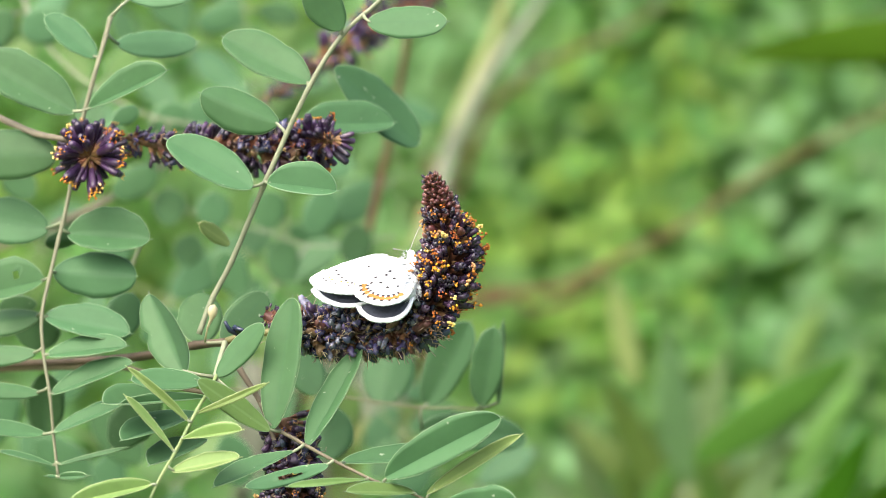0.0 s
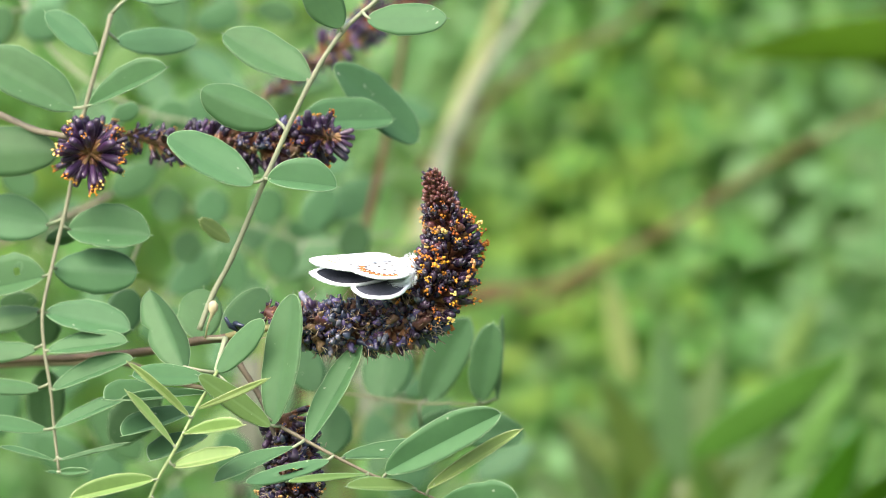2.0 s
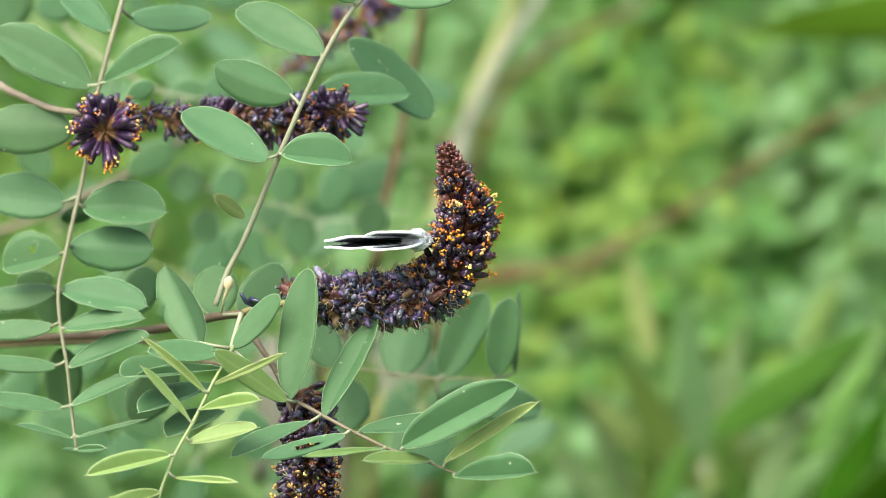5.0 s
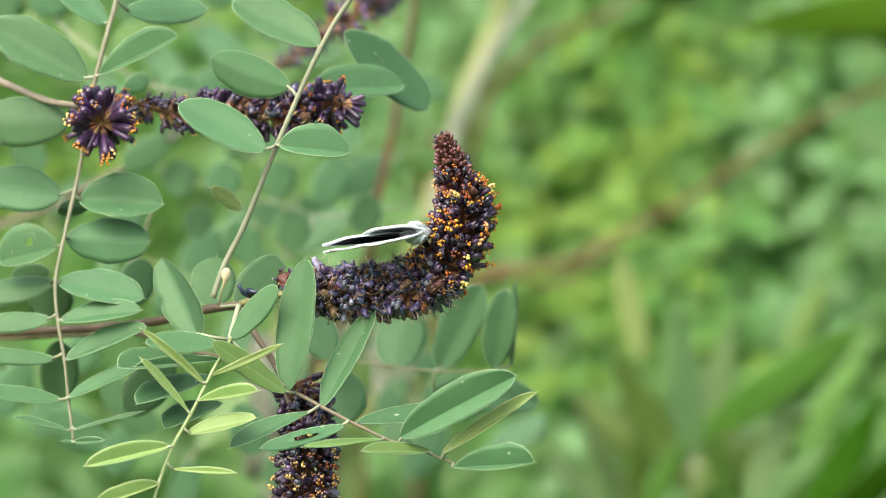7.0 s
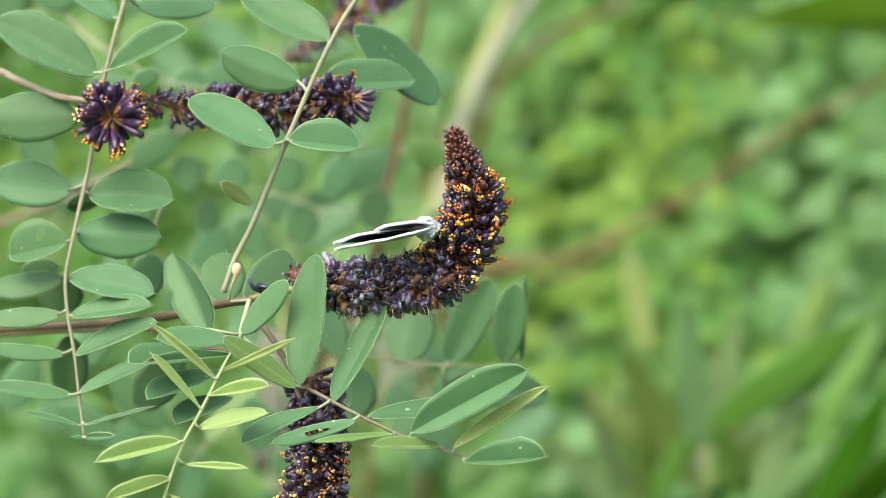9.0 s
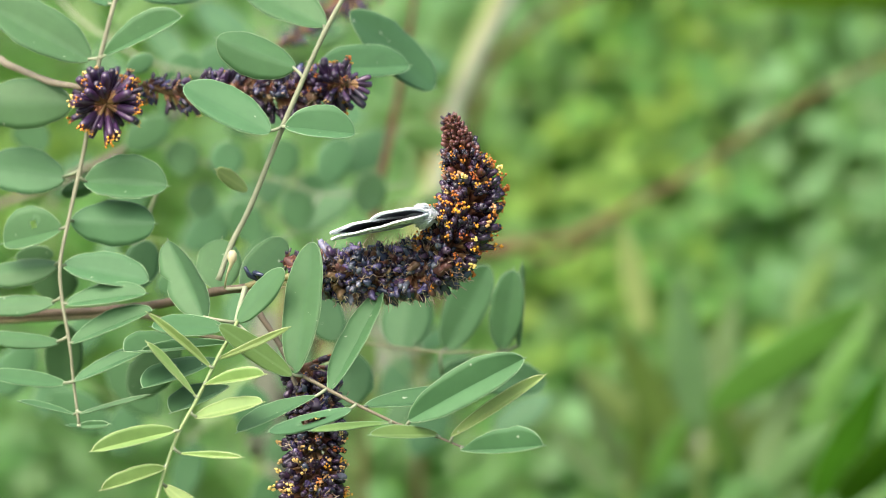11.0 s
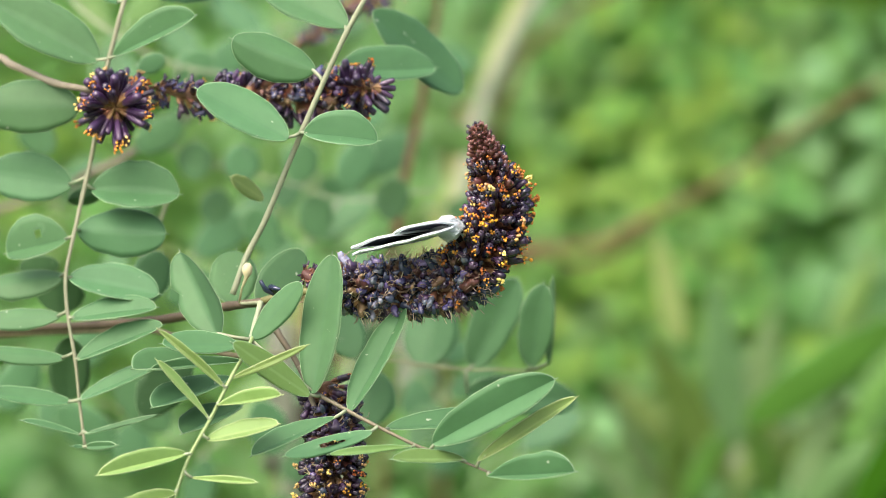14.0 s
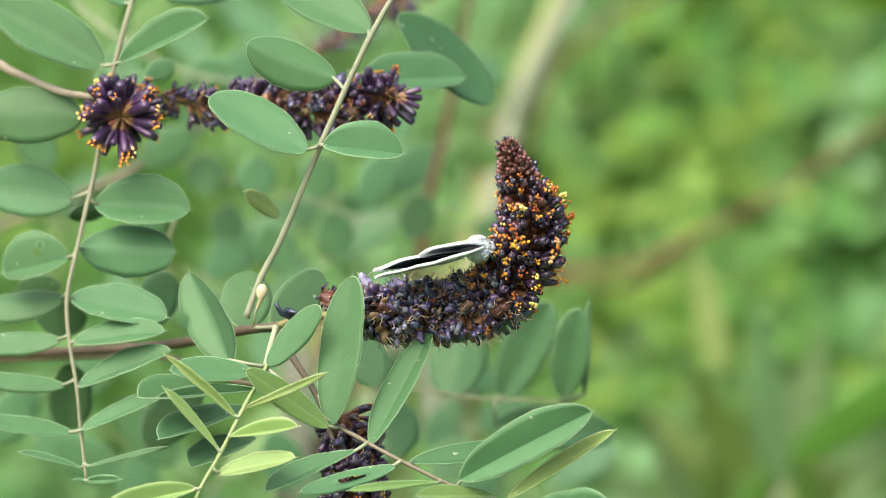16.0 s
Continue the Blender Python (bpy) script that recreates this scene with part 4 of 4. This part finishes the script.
def bush(center, size, count, long, seed, shares, label):
    """A shrub with stems from the ground and a crown of single folded leaves in uneven clumps."""
    rng = np.random.default_rng(seed)
    cx, cy = center
    sx, sy, lo, hi = size
    ob = thing("background_bush", (cx, cy, 0), label, "shrub", "green shrubs in the background")
    r2 = random.Random(seed)
    bm = bmesh.new()
    for k in range(7):
        a = k * 0.9
        p = [Vector((0.05 * math.cos(a), 0.05 * math.sin(a), -0.02)), Vector((sx * 0.3 * math.cos(a), sy * 0.3 * abs(math.sin(a)), hi * 0.4)), Vector((sx * 0.6 * math.cos(a), sy * 0.6 * abs(math.sin(a)), hi * 0.88))]
        tube(bm, [p[0], (p[0] + p[1]) / 2 + Vector((0.02, 0, 0)), p[1], (p[1] + p[2]) / 2, p[2]], [0.012, 0.01, 0.008, 0.006, 0.003], 6)
    part("trunk", bm, TWIG, ob)
    # leaves lie in an uneven shell, thinning inwards, thickest on the open side
    q = rng.uniform(-1, 1, (count * 4, 3))
    q = q[rng.uniform(0, 1, len(q)) < np.where(q[:, 1] < 0.1, 1.0, 0.3)][:count]
    q /= ((np.abs(q) ** 3).sum(1) ** (1 / 3))[:, None]
    out = q * np.abs(q) / np.array((sx, sy, (hi - lo) / 2))
    out /= np.linalg.norm(out, axis=1)[:, None]
    bulge = np.array([noise.noise(Vector(v * 3.1 + seed)) * 0.01 + noise.noise(Vector(v * 9.0 + seed)) * 0.004 for v in q])
    depth = rng.exponential(0.008, len(q))
    c = q * (1 + bulge - depth)[:, None] * (sx, sy, (hi - lo) / 2) + (0, 0, (lo + hi) / 2)
    n = len(c)
    d = rng.normal(size=(n, 3)) * (1, 1, 0.7)
    up = out + rng.normal(size=(n, 3)) * 0.3 + (0, 0, 0.35)
    d -= up * ((d * up).sum(1) / (up * up).sum(1))[:, None] * 0.8
    d /= np.linalg.norm(d, axis=1)[:, None]
    s = np.cross(up, d)
    s /= np.linalg.norm(s, axis=1)[:, None]
    u = np.cross(d, s)
    ln = rng.uniform(*long, n)[:, None]
    wd = ln * rng.uniform(0.17, 0.26, n)[:, None]
    rows = [(-0.5, 0, 0), (-0.2, 1, 0.25), (0.2, 1, 0.25), (0.5, 0, -0.15), (0.2, -1, 0.25), (-0.2, -1, 0.25), (0, 0, 0.0)]
    verts = np.stack([c + d * ln * a + s * wd * b + u * wd * e for a, b, e in rows], 1).reshape(-1, 3)
    faces = np.array([(0, 6, 1), (1, 6, 2), (2, 6, 3), (3, 6, 4), (4, 6, 5), (5, 6, 0)])
    faces = (faces[None] + 7 * np.arange(n)[:, None, None]).reshape(-1, 3)
    me = bpy.data.meshes.new("foliage")
    me.from_pydata(verts.tolist(), [], faces.tolist())
    for m in HEDGE:
        me.materials.append(m)
    # the three tints stand in patches
    patch = np.array([noise.noise(Vector(v) * 22 + Vector((seed, 0, 0))) for v in c]) + rng.normal(size=n) * 0.25
    cuts = np.quantile(patch, (shares[1], shares[1] + shares[0]))
    kinds = np.array((1, 0, 2))[np.searchsorted(cuts, patch)]
    me.polygons.foreach_set("material_index", np.repeat(kinds, 6).astype(np.int32))
    me.polygons.foreach_set("use_smooth", np.ones(len(faces), bool))
    crown = new("foliage", me)
    crown.parent = ob
    tagged(crown, kind="stuff")


bush((0.15, 0.56), (0.27, 0.27, 0.65, 1.52), 200000, (0.0035, 0.0085), 7, (0.45, 0.22, 0.33), "dense soft green shrub behind the flowering branch")
bush((-0.20, 0.62), (0.28, 0.32, 0.60, 1.5), 100000, (0.005, 0.010), 4, (0.6, 0.14, 0.26), "bright green shrub behind the leaves")
for k, (x, y, w, h) in enumerate([(0.0, 1.7, 0.9, 2.0), (-1.3, 1.6, 0.7, 1.8), (1.4, 1.5, 0.75, 1.9), (0.7, 3.6, 0.9, 2.3), (-0.9, 3.8, 0.9, 2.2)]):
    bush((x, y), (w, 0.6, 0.1, h), 12000, (0.035, 0.07), 10 + k, (0.5, 0.25, 0.25), "leafy green shrub in the thicket")


# ---- the butterfly ----
WING_TOP = material("wing_upper_side", (0.10, 0.11, 0.145), 0.9, 0.6, 3000, 0.4, 0.04, 0.1, 0.01)
WING_UNDER = material("wing_under_side", (0.74, 0.79, 0.86), 0.7, 0.93, 3000, 0.2, 0.3, 0.03, 0.01, 0.1)
FRINGE = material("wing_fringe", (0.82, 0.87, 0.94), 0.8, 0.9, 5000, 0.4, 0.2, 0.03, 0.01)
SPOT = material("black_spot", (0.02, 0.018, 0.018), 0.7, 0.7, 3000)
LUNULE = material("orange_lunule", (0.75, 0.30, 0.03), 0.7, 0.8, 3000)
ANTENNA = material("antenna", (0.4, 0.4, 0.36), 0.7, 0.5, 3000, 0.3)
FUR = material("pale_fur", (0.74, 0.80, 0.86), 0.85, 0.7, 4000, 0.6, 0.2, 0.06, 0.01, sheen=0.3)
FORE = [(0.4, 2.2), (4, 4.4), (8, 4.2), (11.6, 3.0), (14.4, 0.9), (14.7, -0.3), (13.6, -2.6), (11.2, -4.6), (8.4, -5.2), (5, -3.4), (1.5, -0.8)]
HIND = [(0.4, 0.4), (4, -0.6), (7.6, -2.6), (8.8, -4.6), (8.4, -7.2), (6.6, -9.4), (4.2, -10.2), (2.2, -9.2), (0.8, -6.4), (0.1, -2.6)]


def wing(parent, outline, center, side, gap, name, lift):
    """One wing; gap: how many millimetres it stands off the plane of the closed wings; side -1 faces the camera's side. Its upper side looks inwards."""
    c = [np.array(p[:2]) for p in curve_points([(*p, 0) for p in outline + outline[:1]], 6)][:-1]
    n, rings = len(c), 8
    mid = np.array(center)

    def place(p, off):
        d, h = p
        return Vector((-d * 0.96, side * (gap * (1 - math.exp(-max(d, 0) / 2.5)) + off + 0.06 * math.sin(d * 0.9 + h * 0.6)), h)) * MM

    def sheet(bm, f0, f1, off, slot, count):
        rows = [[bm.verts.new(place(mid + (p - mid) * (f0 + (f1 - f0) * j / count), off)) for p in c] for j in range(count + 1)]
        for a, b in zip(rows, rows[1:]):
            for i in range(n):
                bm.faces.new((a[i], a[(i + 1) % n], b[(i + 1) % n], b[i])).material_index = slot
        if f0 < 0.2:
            bm.faces.new(rows[0]).material_index = slot
        return rows

    bm = bmesh.new()
    sheet(bm, 0.01, 0.965, lift + 0.07, 0, rings)
    sheet(bm, 0.01, 0.965, lift, 1, rings)
    ob = part(name, bm, [WING_UNDER, WING_TOP], parent, "white underside with spots, dark brown upper side")
    bm = bmesh.new()
    outer = [i for i in range(n) if c[i][0] > 3.0 or c[i][1] < -4]
    for i in outer:
        j = (i + 1) % n
        if j not in outer:
            continue
        tip_side = c[i][1] < 2.5
        w0, w1 = (1.075, 1.075) if tip_side else (1.0, 1.0)
        lo = [mid + (c[q] - mid) * 0.925 for q in (i, j)]
        hi = [mid + (c[q] - mid) * (w0 + 0.018 * random.uniform(-1, 1)) for q in (i, j)]
        v = [bm.verts.new(place(p, lift + o)) for o in (-0.10, 0.18) for p in (lo[0], lo[1], hi[1], hi[0])]
        for f in ((0, 1, 2, 3), (7, 6, 5, 4), (3, 2, 6, 7)):
            bm.faces.new([v[q] for q in f])
    part("fringe", bm, FRINGE, ob, "white hair fringe")
    return ob, place, mid, c


def dots(parent, place, lift, spots, mat, name, size):
    bm = bmesh.new()
    for d, h, *r in spots:
        r = r[0] if r else size
        ring = [bm.verts.new(place((d + r * math.cos(a * math.pi / 4) * random.uniform(0.8, 1.2), h + r * math.sin(a * math.pi / 4) * random.uniform(0.8, 1.2)), lift + 0.11)) for a in range(8)]
        bm.faces.new(ring)
    return part(name, bm, mat, parent)


def butterfly():
    b = thing("butterfly", at((-4.2, -4.0, -2.7)), "small blue butterfly with white spotted wings on a flower spike", "butterfly")
    for side in (-1, 1):
        f, place, mid, c = wing(b, FORE, (7.5, -0.5), side, 0.8, "forewing", 0.0)
        dots(f, place, 0.0, [(13.3 - 0.95 * i * (0.3 + 0.09 * i), 0.2 - 0.66 * i, 0.2) for i in range(7)] + [(11.2, 1.8), (11.0, 0.6), (10.6, -0.6), (10.0, -1.7), (9.2, -2.6), (6.4, 1.4)], SPOT, "spots", 0.24)
        dots(f, place, 0.0, [(12.4 - 0.95 * i * (0.3 + 0.09 * i), 0.1 - 0.62 * i) for i in range(6)], LUNULE, "orange_lunules", 0.22)
        h, place, mid, c = wing(b, HIND, (4.2, -4.6), side, 0.9, "hindwing", 0.1)
        arc = [(4.3 + 3.3 * math.cos(a), -4.9 + 3.9 * math.sin(a)) for a in [radians(-125 + 17 * i) for i in range(9)]]
        dots(h, place, 0.1, arc, LUNULE, "orange_lunules", 0.58)
        dots(h, place, 0.13, [(4.3 + (x - 4.3) * 1.16, -4.9 + (z + 4.9) * 1.16) for x, z in arc] + [(4.3 + (x - 4.3) * 0.82, -4.9 + (z + 4.9) * 0.82) for x, z in arc]
             + [(4.0, -2.2), (5.6, -2.4), (3.0, -3.4), (5.0, -4.2), (2.6, -5.6), (4.2, -5.8), (6.4, -3.8), (1.8, -3.0), (3.4, -1.2)], SPOT, "spots", 0.3)
    bm = bmesh.new()
    tube(bm, [Vector(p) * MM for p in ((0.2, 0, 4.6), (0.1, 0, 4.2), (0.0, 0, 3.6), (0.0, 0, 3.0), (-0.1, 0, 2.0), (-0.3, 0, 0.8), (-0.4, 0, -0.4), (-0.5, 0, -1.6), (-0.7, 0, -3.6), (-0.8, 0, -5.4), (-1.0, 0, -6.6), (-1.1, 0, -7.0))],
         [x * MM for x in (0.2, 0.55, 0.65, 0.6, 0.85, 1.0, 0.95, 0.85, 0.85, 0.7, 0.4, 0.15)], 12, rough=0.04)
    rng = random.Random(4)
    for k in range(700):
        z, a = rng.uniform(-6.5, 4.0), rng.uniform(0, 2 * math.pi)
        r = 0.85 if z > -1.5 else 0.7
        o = Vector((math.cos(a) * r - 0.5, math.sin(a) * r, z))
        e = o + Vector((math.cos(a) * 0.33 + rng.uniform(-0.15, 0.15), math.sin(a) * 0.33 + rng.uniform(-0.15, 0.15), rng.uniform(-0.8, 0.1)))
        tube(bm, [o * 0.95 * MM, e * MM], [0.00005, 0.00001], 3, 0, False)
    # long pale hair over the wing bases
    for k in range(1300):
        z, y = rng.uniform(-6.4, 1.0), rng.uniform(-1.4, 1.4)
        n = rng.uniform(1.0, 3.6) * (1 - 0.35 * abs(y))
        o = Vector((-0.4, y * 0.8, z))
        e = o + Vector((-n, y * 0.25 + rng.uniform(-0.25, 0.25), rng.uniform(-1.2, -0.2)))
        tube(bm, [o * MM, (o * 0.5 + e * 0.5 + Vector((0, rng.uniform(-0.1, 0.1), 0))) * MM, e * MM], [0.00009, 0.00007, 0.00002], 3, 0, False)
    part("body", bm, FUR, b, "furry pale blue-white body")
    for side in (-1, 1):
        bm = bmesh.new()
        pts = [Vector(p) * MM for p in ((-0.1, 0.3 * side, 4.2), (-0.5 * side, 0.6 * side, 5.8), (-1.1 * side, 1.0 * side, 7.0), (-1.7 * side, 1.4 * side, 8.0), (-2.1 * side, 1.6 * side, 8.6), (-2.3 * side, 1.7 * side, 8.9))]
        tube(bm, pts, [0.00006, 0.00005, 0.00005, 0.00005, 0.00011, 0.00007], 6)
        part("antenna", bm, ANTENNA, b, "thin white clubbed antenna")
        for z in (2.4, 0.8, -0.6):
            bm = bmesh.new()
            tube(bm, [Vector(p) * MM for p in ((0.6, 0.4 * side, z), (1.8, 1.1 * side, z + 0.6), (2.6, 1.3 * side, z - 0.6), (3.6, 1.5 * side, z - 1.0))], [0.00016, 0.00014, 0.00011, 0.00007], 6)
            part("leg", bm, FUR, b)
    return b


fly = butterfly()
fly_wings = [k for k in fly.children if k.name.startswith(("forewing", "hindwing"))]


def motions():
    # seconds, turn of the body's head away from the camera, lean, and how far it has crept down
    rows = [(0, 58, -10, -0.1), (0.3, 67, -7, -0.2), (0.6, 73, -2, -0.3), (0.9, 74, 0, -0.4), (1.5, 73.5, 0, -0.4), (2.0, 73, 0, -0.4), (2.4, 74, 0, -0.4), (2.8, 77.5, 0, -0.4), (3.2, 82, 0, -0.1), (3.6, 83.5, 0, -0.1), (4.0, 89.3, 0, -0.1), (4.2, 89.8, 0, -0.1),
            (6.3, 92.6, -7, -0.7), (7.5, 93.4, -8, -0.7), (9.0, 93.7, -9, -0.8), (11.5, 95.6, -10, -0.9), (12.5, 94.8, -10, -0.8), (13.0, 94.5, -10.5, -0.8), (16, 94.5, -12, -0.9)]
    # seconds, how far the wings have closed, and how far the two pairs are spread, in degrees
    wing_rows = [(0, 0, 3), (0.6, -0.1, 3), (2.4, -0.1, 3), (2.8, 0, 2.5), (3.2, 0.2, 2.5), (3.6, 0.3, 2.5), (4.0, 0.67, 5.5), (4.2, 0.7, 5.5), (6.3, 0.52, 3.4), (7.5, 0.58, 3.0), (11.5, 0.64, 2.6), (16, 0.66, 2.6)]
    # the flower spike nods a little at the end: degrees about its foot
    foot = Matrix.Translation(at((-21, 2, -11.6)))
    walk(main_spike, [(t, foot @ pose(0, 0, 0, nod, swing, 0) @ foot.inverted()) for t, nod, swing in ((0, 0, 0), (4.2, 0, 0), (11.3, 0, 0), (13, 1.2, -0.4), (14.5, 2.2, -0.7), (15.2, 3.0, -1.0), (16, 4.6, -1.5))])
    for w in fly_wings:
        side = 1 if w.name.endswith(".001") else -1
        step = 0.68 if w.name.startswith("fore") else 0.87
        walk(w, [(t, pose(0, -side * shut * step * MM, 0, side * spread, 0, 0)) for t, shut, spread in wing_rows])
    o = fly.location.copy()
    walk(fly, [(t, pose(o.x, o.y, o.z + drop * MM, -turn, lean, 0)) for t, turn, lean, drop in rows])


motions()
